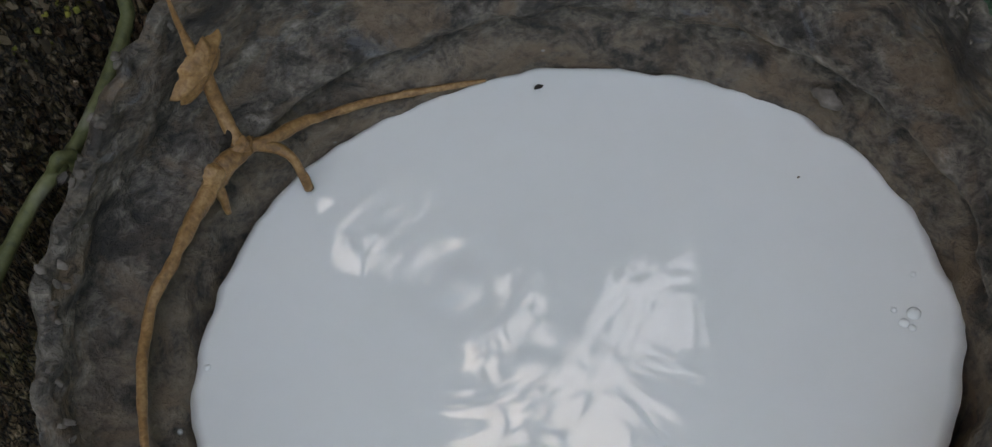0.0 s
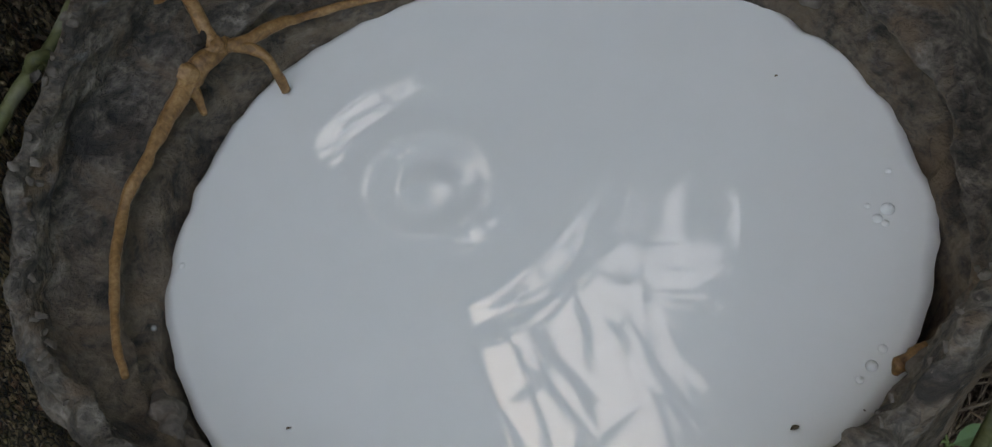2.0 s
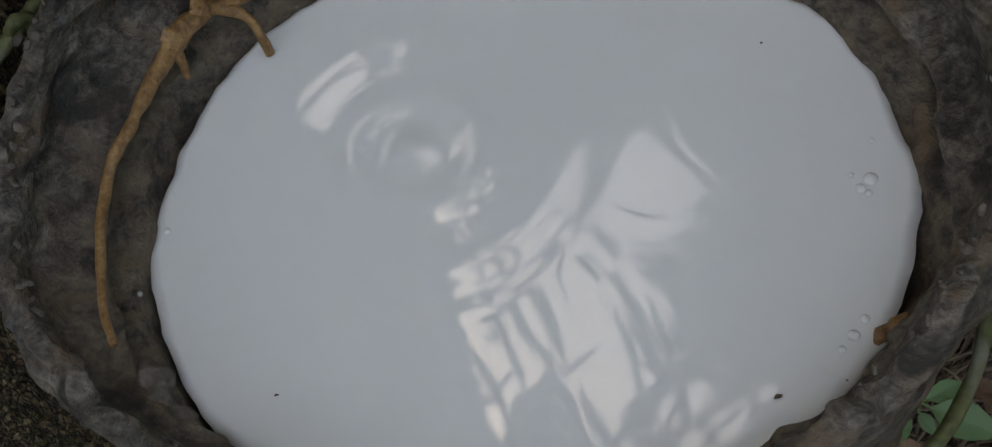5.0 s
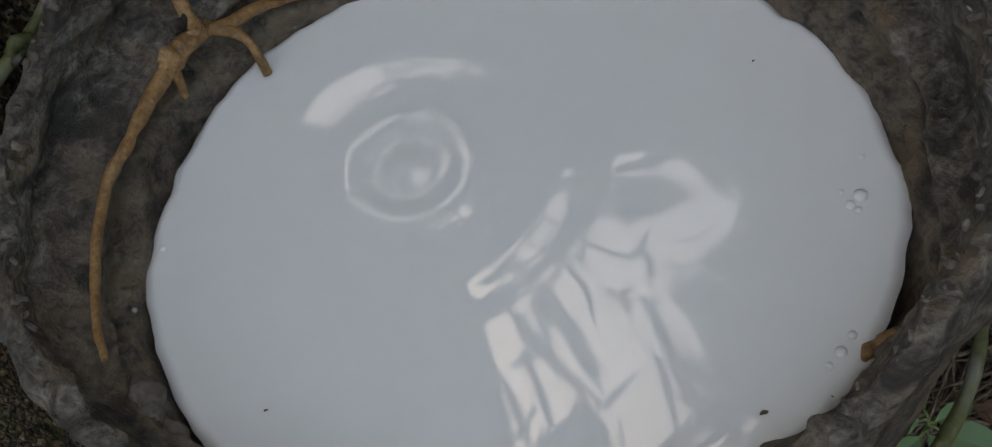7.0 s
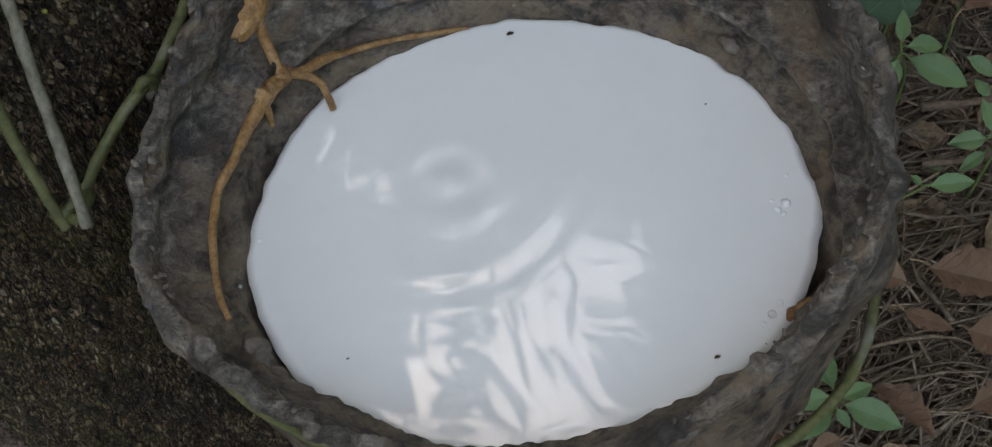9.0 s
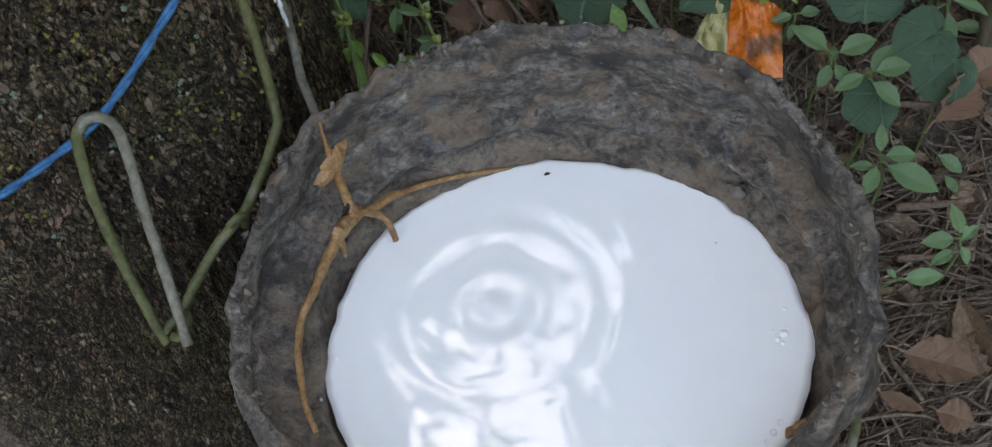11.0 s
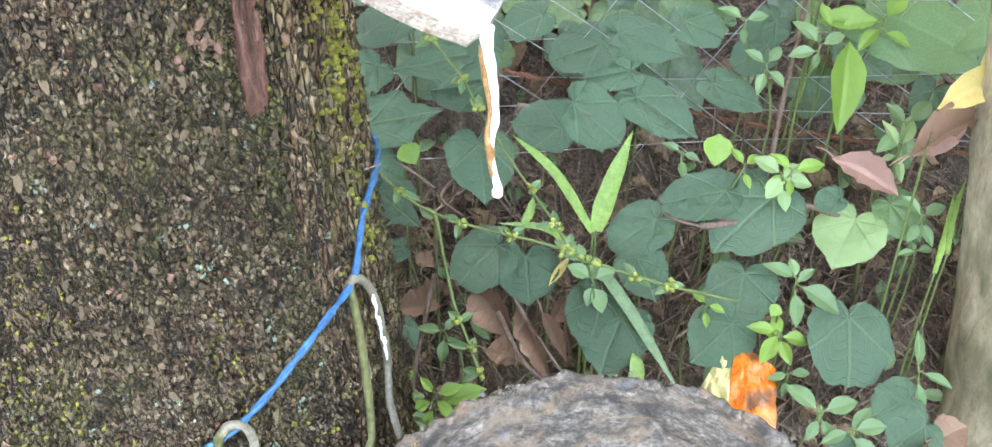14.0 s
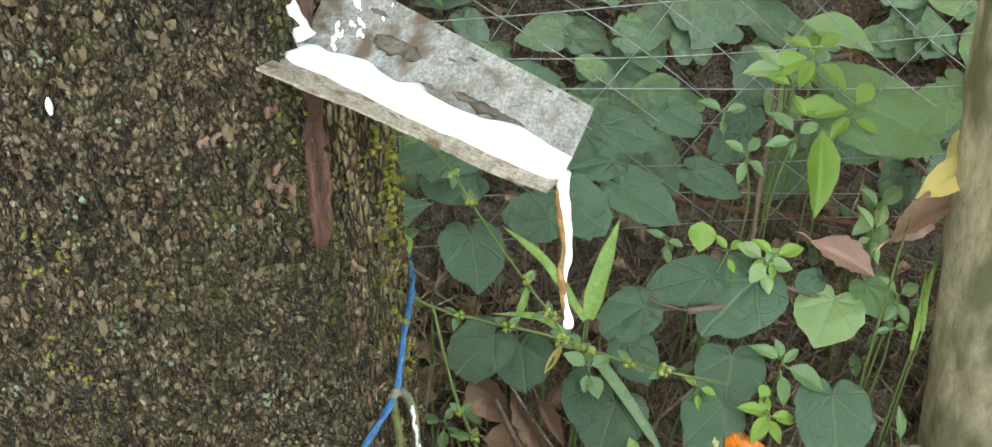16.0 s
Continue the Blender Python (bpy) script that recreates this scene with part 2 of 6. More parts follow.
def bark_material(name="bark", upright=0.5, shade=1.0):
    """Rough bark: small upright plates of uneven tone, cracks between them darkened in colour for the relief's shade,
    red flakes, damp and mossy zones.
    """
    m, nt, mp, sh = nodes_of(name)
    mp.inputs["Scale"].default_value = (1, 1, upright)
    warp = tex(nt, mp, "noise", 260, 3)
    shift, moved = nt.nodes.new("ShaderNodeVectorMath"), nt.nodes.new("ShaderNodeVectorMath")
    shift.operation, moved.operation = "SCALE", "ADD"
    shift.inputs["Scale"].default_value = 0.0022
    nt.links.new(warp.outputs["Color"], shift.inputs[0])
    nt.links.new(shift.outputs[0], moved.inputs[0])
    nt.links.new(mp.outputs[0], moved.inputs[1])
    plates, grains, cracks = tex(nt, moved, "voronoi", 560), tex(nt, moved, "voronoi", 1300), tex(nt, moved, "voronoi", 560)
    cracks.feature = "DISTANCE_TO_EDGE"
    big, zone, mid, fine = tex(nt, mp, "noise", 24, 4), tex(nt, mp, "noise", 46, 5, 0.8), tex(nt, mp, "noise", 190, 6, 0.6), tex(nt, mp, "noise", 900, 4)
    sep, sep2 = nt.nodes.new("ShaderNodeSeparateColor"), nt.nodes.new("ShaderNodeSeparateColor")
    nt.links.new(plates.outputs["Color"], sep.inputs[0])
    nt.links.new(grains.outputs["Color"], sep2.inputs[0])
    tone = math_of(nt, "ADD", math_of(nt, "MULTIPLY", sep.outputs[0], 0.2), math_of(nt, "ADD", math_of(nt, "MULTIPLY", mid.outputs["Fac"], 0.62), math_of(nt, "MULTIPLY", sep2.outputs[0], 0.22)))
    col = ramp_of(nt, tone, [(at, tuple(shade * c for c in c3)) for at, c3 in ((0.33, (0.01, 0.007, 0.004)), (0.43, (0.066, 0.044, 0.022)), (0.52, (0.165, 0.11, 0.058)), (0.61, (0.27, 0.185, 0.105)), (0.72, (0.46, 0.345, 0.225)))])
    col = mixed_in(nt, span(nt, sep.outputs[1], 0.86, 0.93, (0, 0.55)), col, (0.24, 0.115, 0.066))
    col = mixed_in(nt, span(nt, sep.outputs[2], 0.95, 0.98, (0, 0.55)), col, (0.46, 0.38, 0.27))
    col = mixed_in(nt, span(nt, zone.outputs["Fac"], 0.5, 0.38, (0.0, 0.65)), col, (0.03, 0.021, 0.012))
    green = math_of(nt, "MULTIPLY", span(nt, big.outputs["Fac"], 0.47, 0.62), span(nt, mid.outputs["Fac"], 0.4, 0.58))
    col = mixed_in(nt, math_of(nt, "MULTIPLY", green, 0.8), col, (0.105, 0.108, 0.022))
    # Crevice shade put into the colour along the plate edges.
    col = mixed_in(nt, span(nt, cracks.outputs["Distance"], 0.13, 0.02, (0.0, 0.85)), col, (0.009, 0.006, 0.004))
    hgt = math_of(nt, "ADD", math_of(nt, "MULTIPLY", span(nt, cracks.outputs["Distance"], 0.0, 0.22), 1.1), math_of(nt, "ADD", math_of(nt, "MULTIPLY", fine.outputs["Fac"], 0.6), math_of(nt, "ADD", mid.outputs["Fac"], sep.outputs[0])))
    finish(nt, sh, col, hgt, 1.0, 0.0022, span(nt, fine.outputs["Fac"], 0.3, 0.7, (0.7, 0.95)))
    return m


def shell_material():
    """Old coconut shell: grey fibre, tan scrapes, black mould and bluish films, in blotches of several sizes."""
    m, nt, mp, sh = nodes_of("weathered_shell")
    mp.inputs["Scale"].default_value = (1, 1, 1.7)
    blot, mid, fine = tex(nt, mp, "noise", 60, 6, 0.6), tex(nt, mp, "noise", 170, 8, 0.5), tex(nt, mp, "noise", 620, 6, 0.4)
    tone = math_of(nt, "ADD", math_of(nt, "MULTIPLY", mid.outputs["Fac"], 0.62), math_of(nt, "MULTIPLY", fine.outputs["Fac"], 0.38))
    col = ramp_of(nt, tone, [(0.36, (0.012, 0.010, 0.008)), (0.45, (0.06, 0.05, 0.04)), (0.53, (0.135, 0.114, 0.093)), (0.62, (0.25, 0.215, 0.18)), (0.72, (0.4, 0.35, 0.3))])
    brown = tex(nt, mp, "noise", 55, 6, 1.0)
    col = mixed_in(nt, span(nt, brown.outputs["Fac"], 0.5, 0.62, (0, 0.7)), col, (0.185, 0.122, 0.076))
    blue = tex(nt, mp, "noise", 70, 6, 1.4)
    col = mixed_in(nt, span(nt, blue.outputs["Fac"], 0.6, 0.7, (0, 0.5)), col, (0.15, 0.16, 0.178))
    col = mixed_in(nt, span(nt, blot.outputs["Fac"], 0.47, 0.37, (0, 0.85)), col, (0.025, 0.021, 0.019))
    mould = tex(nt, mp, "noise", 240, 5, 0.8)
    col = mixed_in(nt, span(nt, mould.outputs["Fac"], 0.6, 0.7, (0, 0.75)), col, (0.014, 0.012, 0.012))
    spots_ = tex(nt, mp, "voronoi", 260)
    sp = nt.nodes.new("ShaderNodeSeparateColor")
    nt.links.new(spots_.outputs["Color"], sp.inputs[0])
    dots = math_of(nt, "MULTIPLY", span(nt, spots_.outputs["Distance"], 0.2, 0.1), span(nt, sp.outputs[0], 0.982, 0.99))
    col = mixed_in(nt, dots, col, (0.6, 0.62, 0.64))
    hgt = math_of(nt, "ADD", mid.outputs["Fac"], math_of(nt, "MULTIPLY", fine.outputs["Fac"], 0.5))
    sep_z = nt.nodes.new("ShaderNodeSeparateXYZ")
    nt.links.new(mp.outputs[0], sep_z.inputs[0])
    tide = math_of(nt, "ADD", sep_z.outputs[2], math_of(nt, "MULTIPLY", brown.outputs["Fac"], 0.02))
    col = mixed_in(nt, math_of(nt, "MULTIPLY", span(nt, tide, 0.128, 0.121, (0, 0.55)), span(nt, mid.outputs["Fac"], 0.4, 0.6)), col, (0.2, 0.14, 0.09))
    finish(nt, sh, col, hgt, 0.7, 0.0024, span(nt, mid.outputs["Fac"], 0.35, 0.65, (0.5, 0.85)))
    return m


BARK = bark_material()
REGROWN = bark_material("regrown_bark", 0.17, 1.35)
FLAKE = material("bark_chip", [(0.045, 0.031, 0.017), (0.125, 0.086, 0.05), (0.26, 0.185, 0.115)], 120, (0.7, 0.95), 0.4, 5, depth=0.001, vary=0.55)
RED_FLAKE = material("reddish_chip", [(0.1, 0.05, 0.032), (0.22, 0.118, 0.082), (0.36, 0.215, 0.155)], 150, (0.7, 0.95), 0.4, 5, depth=0.001, vary=0.4)
SCAR = material("bare_wood", [(0.02, 0.009, 0.006), (0.08, 0.033, 0.022), (0.16, 0.07, 0.05), (0.24, 0.125, 0.09)], 260, (0.5, 0.8), 0.9, 4, (1, 1, 0.14), depth=0.002, warp=0.8)
MOSS = material("moss", [(0.07, 0.075, 0.012), (0.16, 0.155, 0.025), (0.32, 0.27, 0.05)], 200, (0.85, 1.0), 0.6, 4, depth=0.001, vary=0.35)
LICHEN = material("lichen", [(0.12, 0.16, 0.11), (0.25, 0.31, 0.24)], 200, (0.85, 1.0), 0.4, 4, depth=0.001, vary=0.3)
SHELL = shell_material()
CRUST = material("dried_crust", [(0.06, 0.048, 0.038), (0.14, 0.115, 0.095), (0.25, 0.21, 0.18)], 90, (0.7, 0.95), 0.7, 5, depth=0.0015, vary=0.35)
LATEX = material("fresh_latex", [(0.8, 0.8, 0.765), (0.83, 0.83, 0.8)], 20, (0.015, 0.03), 0.0, 5)
RUBBER = material("dried_latex", [(0.09, 0.038, 0.014), (0.27, 0.135, 0.048), (0.46, 0.265, 0.12)], 170, (0.35, 0.6), 0.5, 5, depth=0.001)
ZINC = material("weathered_zinc", [(0.07, 0.064, 0.05), (0.2, 0.195, 0.175), (0.38, 0.375, 0.35)], 210, (0.5, 0.8), 0.35, 6, metal=0.15, depth=0.0006,
                spots=(0.1, 0.065, 0.04), spot_scale=130, spot_at=(0.52, 0.68))
DIRTY_ZINC = material("dirty_zinc", [(0.11, 0.08, 0.056), (0.29, 0.24, 0.185), (0.5, 0.45, 0.38)], 170, (0.6, 0.9), 0.6, 6, metal=0.1, depth=0.001, spots=(0.16, 0.09, 0.055), spot_scale=170, spot_at=(0.54, 0.64))
CLOT = material("dark_clot", [(0.03, 0.02, 0.014), (0.09, 0.065, 0.05), (0.17, 0.135, 0.11)], 160, (0.5, 0.8), 0.6, 5, depth=0.001)
ROPE = material("blue_twine", [(0.006, 0.055, 0.13), (0.011, 0.108, 0.24), (0.03, 0.185, 0.35)], 260, (0.45, 0.7), 0.5, 5, depth=0.0006)
WIRE = material("coated_wire", [(0.035, 0.04, 0.014), (0.1, 0.105, 0.036), (0.17, 0.165, 0.075)], 120, (0.5, 0.8), 0.5, 5, depth=0.0006,
                spots=(0.22, 0.21, 0.16), spot_scale=60, spot_at=(0.58, 0.7))
GREY_WIRE = material("grey_wire", [(0.07, 0.062, 0.04), (0.17, 0.155, 0.11), (0.27, 0.25, 0.195)], 130, (0.5, 0.8), 0.5, 5, depth=0.0006)
STICK_DARK = material("dark_speck", [(0.01, 0.007, 0.005), (0.04, 0.028, 0.02)], 400, (0.7, 0.9), 0.3, 4)
CANOPY = material("canopy_leaf", [(0.03, 0.07, 0.02), (0.06, 0.12, 0.035), (0.09, 0.16, 0.05)], 12, (0.4, 0.6), 0.1, 5, vary=0.3, through_light=0.25)
SOIL = material("soil", [(0.02, 0.014, 0.01), (0.09, 0.061, 0.045), (0.2, 0.142, 0.11), (0.36, 0.275, 0.222)], 95, (0.85, 1.0), 1.0, 6, depth=0.006)

# ---- ground: one sheet, finely broken up near the tree ----
def ground_height(x, y):
    x, y = np.asarray(x, float), np.asarray(y, float)
    rise = 0.6 * (np.clip(y - 0.13, 0, 0.7) - 0.05 * (1 - np.exp(-np.clip(y - 0.13, 0, 9) / 0.05))) + 0.03 * np.clip(y - 0.83, 0, 60)
    lumps = 0.007 * fbm(x * 14, y * 14, 0, 3, 3) + 0.0035 * fbm(x * 70, y * 70, 0, 5, 4) * np.exp(-np.hypot(x, y - 0.3) / 1.2)
    # Dip added to the ground's shape so the trunk's foot sits in shade.
    hollow = 0.055 * np.exp(-((x + 0.15) ** 2 + (y + 0.01) ** 2) / 0.0144)
    return rise + lumps - hollow - 0.012


def axis_steps(fine_from, fine_to, step, far):
    fine = np.arange(fine_from, fine_to, step)
    out = np.geomspace(step * 2, far, 26)
    return np.concatenate([fine_from - out[::-1], fine, fine_to + out])


gx, gy = axis_steps(-0.32, 0.46, 0.0035, 400), axis_steps(-0.12, 0.86, 0.0035, 400)
GX, GY = np.meshgrid(gx, gy, indexing="ij")
ground = piece("ground", mesh_of("ground", np.stack([GX, GY, ground_height(GX, GY)], -1).reshape(-1, 3), grid_faces(len(gx), len(gy))), SOIL)
tagged(ground, "dark brown crumbly soil with plant litter", "ground", kind="structure")

# ---- the tapped rubber tree ----
TRUNK_AT, TRUNK_AXIS, TRUNK_R = np.array([-0.1515, 0.0983, 0.26]), np.array([-0.0487, 0.2253, 1.0]), 0.0822
TRUNK_AXIS /= np.linalg.norm(TRUNK_AXIS)
TRUNK_U = np.array([1.0, 0, 0]) - TRUNK_AXIS * TRUNK_AXIS[0]
TRUNK_U /= np.linalg.norm(TRUNK_U)
TRUNK_V = np.cross(TRUNK_AXIS, TRUNK_U)


def on_trunk(deg, h, out=0.0):
    """A place on the bark: degrees round the axis, metres along it, metres proud. The foot stands upright, the stem above it leans back."""
    a = np.radians(deg)
    r = TRUNK_R + out
    deg, h, a, r = np.broadcast_arrays(deg, h, a, r)
    upright = 0.00324 * np.logaddexp(0.0, (0.035 - h) / 0.012)
    return TRUNK_AT + h[..., None] * TRUNK_AXIS + upright[..., None] * np.array([0.0, 1.0, 0.0]) + r[..., None] * (np.cos(a)[..., None] * TRUNK_U + np.sin(a)[..., None] * TRUNK_V)


def bark_relief(deg, h):
    u = np.radians(deg) * TRUNK_R
    fibrous = 1 / (1 + np.exp(-(deg + 33 + 4 * vnoise(h * 30, 0)) / 1.5)) * (deg < 100)
    swell = 0.0022 * fbm(u * 16, h * 9, 0, 11, 3)
    wob = 0.5 * vnoise(u * 260, h * 260, 0, 7)
    d, own = cells(u * 420 + wob, h * 210 + wob, 21)
    d2, own2 = cells(u * 900 + wob, h * 450 - wob, 23)
    patchy = 0.65 + 0.5 * vnoise(u * 35, h * 35, 0, 2)
    scales = (0.0014 * np.clip(own, -0.5, 1) - 0.0019 * d) * patchy + 0.0009 * np.clip(own2, -0.6, 1) - 0.0010 * d2
    ridges = 0.0012 * (1 - 2 * np.abs(vnoise(u * 420 + 2 * vnoise(u * 60, h * 60), h * 45, 0, 31))) + 0.0008 * (1 - 2 * np.abs(vnoise(u * 750, h * 120, 0, 33)))
    fine = 0.00045 * vnoise(u * 800, h * 650, 0, 41)
    lift = (h * 270 + u * 95 + 1.5 * vnoise(u * 150, h * 70, 0, 43) + 0.6 * vnoise(u * 420, h * 200, 0, 45)) % 1.0
    shingle = 0.0016 * (1 - lift) * np.clip(0.45 + vnoise(u * 190, h * 95, 0, 47), 0, 1)
    z = swell + (1 - fibrous) * (1.25 * scales + 0.7 * ridges + shingle) + fibrous * (ridges * 2.4 + 0.6 * scales) + fine
    crack = np.exp(-(((deg + 33.4 + 1.2 * vnoise(h * 45, 3)) / 1.0) ** 2)) * (h > -0.09)
    scar = np.exp(-(((deg + 38.0) / 3.6) ** 4)) / (1 + np.exp(-(h - 0.036) / 0.004))
    return z - 0.003 * crack - 0.0022 * scar


flare = lambda h: 0.004 * np.exp(-np.clip(h + 0.27, 0, 9) / 0.04)
tree = thing("rubber_tree", "rough mossy rubber tree with a red tapping scar", "tree")
tdeg = np.concatenate([np.linspace(-112, 12, 430, endpoint=False), np.linspace(12, 248, 110, endpoint=False)])
th_ = np.concatenate([np.arange(-0.40, -0.13, 0.003), np.arange(-0.13, 0.16, 0.00055)])
TD, TH = np.meshgrid(tdeg, th_, indexing="xy")
trunk_verts = on_trunk(TD, TH, bark_relief(TD, TH) + flare(TH))
seam = int(np.searchsorted(tdeg, -33.4))
regrown = int(np.searchsorted(tdeg, 40.0))
piece("trunk", mesh_of("trunk", np.concatenate([trunk_verts[:, regrown:], trunk_verts[:, : seam + 1]], 1).reshape(-1, 3), grid_faces(len(th_), len(tdeg) - regrown + seam + 1)), BARK, tree)
piece("regrown_bark", mesh_of("regrown_bark", trunk_verts[:, seam : regrown + 1].reshape(-1, 3), grid_faces(len(th_), regrown - seam + 1)), REGROWN, tree, "fibrous regrown bark beside the tapping scar")

# upper trunk, limbs and crown
up_h = np.linspace(0.16, 2.6, 60)
UD, UH = np.meshgrid(np.linspace(-135, 225, 90, endpoint=False), up_h, indexing="xy")
upper = on_trunk(UD, UH, bark_relief(UD, UH) * 1.2 - 0.012 * np.clip(UH - 0.16, 0, 9))
piece("upper_trunk", mesh_of("upper_trunk", upper.reshape(-1, 3), grid_faces(len(up_h), 90, True)), BARK, tree)

# ---- the cup ----
LEVEL = 0.16
CUP = np.array([-0.003, -0.002])
cup = thing("latex_cup", "weathered grey-brown coconut shell cup nearly full of latex", "cup", at=(CUP[0], CUP[1], LEVEL - 0.062))
profile = [(0.0, -0.058), (0.02, -0.0575), (0.036, -0.05), (0.05, -0.03), (0.056, -0.008), (0.059, 0.0), (0.0622, 0.004), (0.0634, 0.0075), (0.0618, 0.0102), (0.0624, 0.0124), (0.0648, 0.0136),
           (0.0676, 0.018), (0.0690, 0.026), (0.07, 0.034), (0.0703, 0.0375), (0.0718, 0.0388), (0.0732, 0.0378), (0.0738, 0.0345), (0.0735, 0.026), (0.072, 0.01),
           (0.0685, -0.01), (0.061, -0.032), (0.048, -0.05), (0.03, -0.06), (0.012, -0.063), (0.0, -0.063)]
prof = smooth_path([(r, z, 0) for r, z in profile], 9)[:, :2]
cang = np.linspace(0, 2 * np.pi, 560, endpoint=False)
CA, CK = np.meshgrid(cang, np.arange(len(prof)), indexing="xy")
cr, cz = prof[CK][..., 0], prof[CK][..., 1]
rim = np.exp(-(((cz - 0.037) / 0.006) ** 2))
lump = 0.0017 * fbm(np.cos(CA) * 3.2, np.sin(CA) * 3.2, cz * 45, 51, 4) + 0.0011 * fbm(np.cos(CA) * 7, np.sin(CA) * 7, cz * 110, 52, 3) + 0.0006 * np.abs(fbm(np.cos(CA) * 11, np.sin(CA) * 11, cz * 150, 53, 3)) + 0.0002 * fbm(np.cos(CA) * 40, np.sin(CA) * 40, cz * 560, 54, 2)


RIM_DEG = np.arange(0, 361, 20)
RIM_R = np.array([75.8, 77.5, 78.1, 76.7, 75.4, 74.7, 75.9, 78.0, 78.4, 76.5, 72.0, 65.0, 61.0, 60.5, 61.0, 62.0, 64.5, 71.0, 75.8]) / 1000
RIM_H = np.array([25.0, 29.3, 33.9, 35.9, 36.9, 35.9, 34.8, 30.6, 20.6, 13.0, 11.5, 10.0, 9.0, 8.5, 8.5, 9.5, 13.5, 19.5, 25.0]) / 1000


def rim_at(a):
    """The rim's radius and its height over the latex, by the angle: the shell is worn low at its front and side."""
    deg = np.degrees(a) % 360
    return np.interp(deg, RIM_DEG, RIM_R), np.interp(deg, RIM_DEG, RIM_H) - 0.0021 * np.sin(a)


def shell_at(a, r, z):
    """A point of the round profile (radius, height over the latex) on the uneven shell."""
    top_r, top_h = rim_at(a)
    o = np.clip(1 - (z - 0.004) / 0.03, 0, 1) * np.clip((r - 0.012) / 0.002, 0, 1)
    flare_ = np.clip((r - 0.0605) / 0.0055, 0, 1) * np.clip(1 + z / 0.03, 0, 1)
    belly = 0.0026 * np.exp(-(((np.degrees(a) % 360 - 168) / 26) ** 2)) * np.clip((r - 0.061) / 0.004, 0, 1) * np.clip(1 - np.abs(z - 0.018) / 0.018, 0, 1)
    rr = r * (1 + o * 0.042 * np.cos(2 * a)) + (top_r - 0.0735) * flare_ + belly
    zz = np.where(z > 0, z * top_h / 0.0375, z) + 0.03 * r * np.sin(a) * (z + 0.06) / 0.1
    return rr, zz, o


def cup_place(a, r, z):
    """A place on the cup: angle, radius and height above the latex on the round profile."""
    rr, zz, o = (float(v) for v in shell_at(a, r, z))
    return Vector((rr * math.cos(a) - CUP[0] * o, rr * math.sin(a) - CUP[1] * o, zz + 0.062))


cr2, cz2, oval = shell_at(CA, cr, cz)
cr2 = cr2 + (lump + rim * 0.0011 * fbm(np.cos(CA) * 16, np.sin(CA) * 16, 0, 55, 3)) * (cr > 0.012)
cz2 = cz2 + rim * 0.0022 * fbm(np.cos(CA) * 8, np.sin(CA) * 8, 0, 57, 4)
cup_v = np.stack([cr2 * np.cos(CA) - CUP[0] * oval, cr2 * np.sin(CA) - CUP[1] * oval, cz2 + 0.062], -1)
piece("shell", mesh_of("shell", cup_v.reshape(-1, 3), grid_faces(len(prof), 560, True)), SHELL, cup)

# ---- latex in the cup ----
def edge_radius(a):
    return 0.0577 + 0.00265 * np.cos(2 * a) + 0.0022 * np.clip(np.sin(a), 0, 1) ** 2 + 0.0007 * fbm(np.cos(a) * 3, np.sin(a) * 3, 0, 61, 3) + 0.00045 * fbm(np.cos(a) * 14, np.sin(a) * 14, 0, 63, 2) + 0.0008 * np.exp(-(((a - 0.5) / 0.09) ** 2)) - 0.0011 * np.exp(-(((a - 0.66) / 0.06) ** 2))


pool = thing("latex_pool", "glossy white fresh rubber latex filling the cup", "latex", at=(0, 0, LEVEL))
la = np.linspace(0, 2 * np.pi, 300, endpoint=False)
ls = np.concatenate([np.linspace(0.0, 0.93, 150), np.linspace(0.94, 1.0, 14)])
LA, LS = np.meshgrid(la, ls, indexing="xy")
lr = LS * edge_radius(LA)
lx, ly = lr * np.cos(LA), lr * np.sin(LA)
hit = np.hypot(lx + 0.0168, ly - 0.0118)
ripple = 0.00023 * np.cos(hit * 2 * np.pi / 0.0115) * np.exp(-((hit / 0.0125) ** 2)) + 0.00004 * np.cos((hit - 0.024) * 2 * np.pi / 0.0095) * np.exp(-(((hit - 0.026) / 0.007) ** 2)) + 0.00009 * fbm(lx * 40, ly * 40, 0, 65, 2)
lz = ripple * np.clip((1 - LS) / 0.15, 0, 1) - 0.0013 * np.clip((LS - 0.965) / 0.035, 0, 1) ** 2 + 0.00012 * np.clip((LS - 0.9) / 0.065, 0, 1)
lat_v = np.concatenate([np.stack([lx, ly, lz], -1).reshape(-1, 3)])
piece("liquid", mesh_of("liquid", lat_v, grid_faces(len(ls), 300, True)), LATEX, pool)

# ---- dried latex in the cup ----
dried = thing("dried_latex_strand", "tan dried latex strand stuck inside the cup", "latex strand", at=(-0.0465, 0.0391, 0.166))


def under(parent, verts):
    return np.asarray(verts, float) - np.array(parent.location)


def inside(p):
    """A place kept just inside the cup's wall."""
    a = math.atan2(p[1] - CUP[1], p[0] - CUP[0])
    z = (p[2] - LEVEL) * 0.0375 / float(rim_at(a)[1])
    w = cup_place(a, float(np.interp(z, [0, 0.004, 0.0075, 0.0102, 0.0136, 0.018, 0.026, 0.034], [0.059, 0.0612, 0.0616, 0.061, 0.0645, 0.0674, 0.0688, 0.0698])) - 0.0009, z) + Vector(cup.location)
    return (w.x, w.y, p[2]) if math.hypot(p[0] - CUP[0], p[1] - CUP[1]) > math.hypot(w.x - CUP[0], w.y - CUP[1]) else p


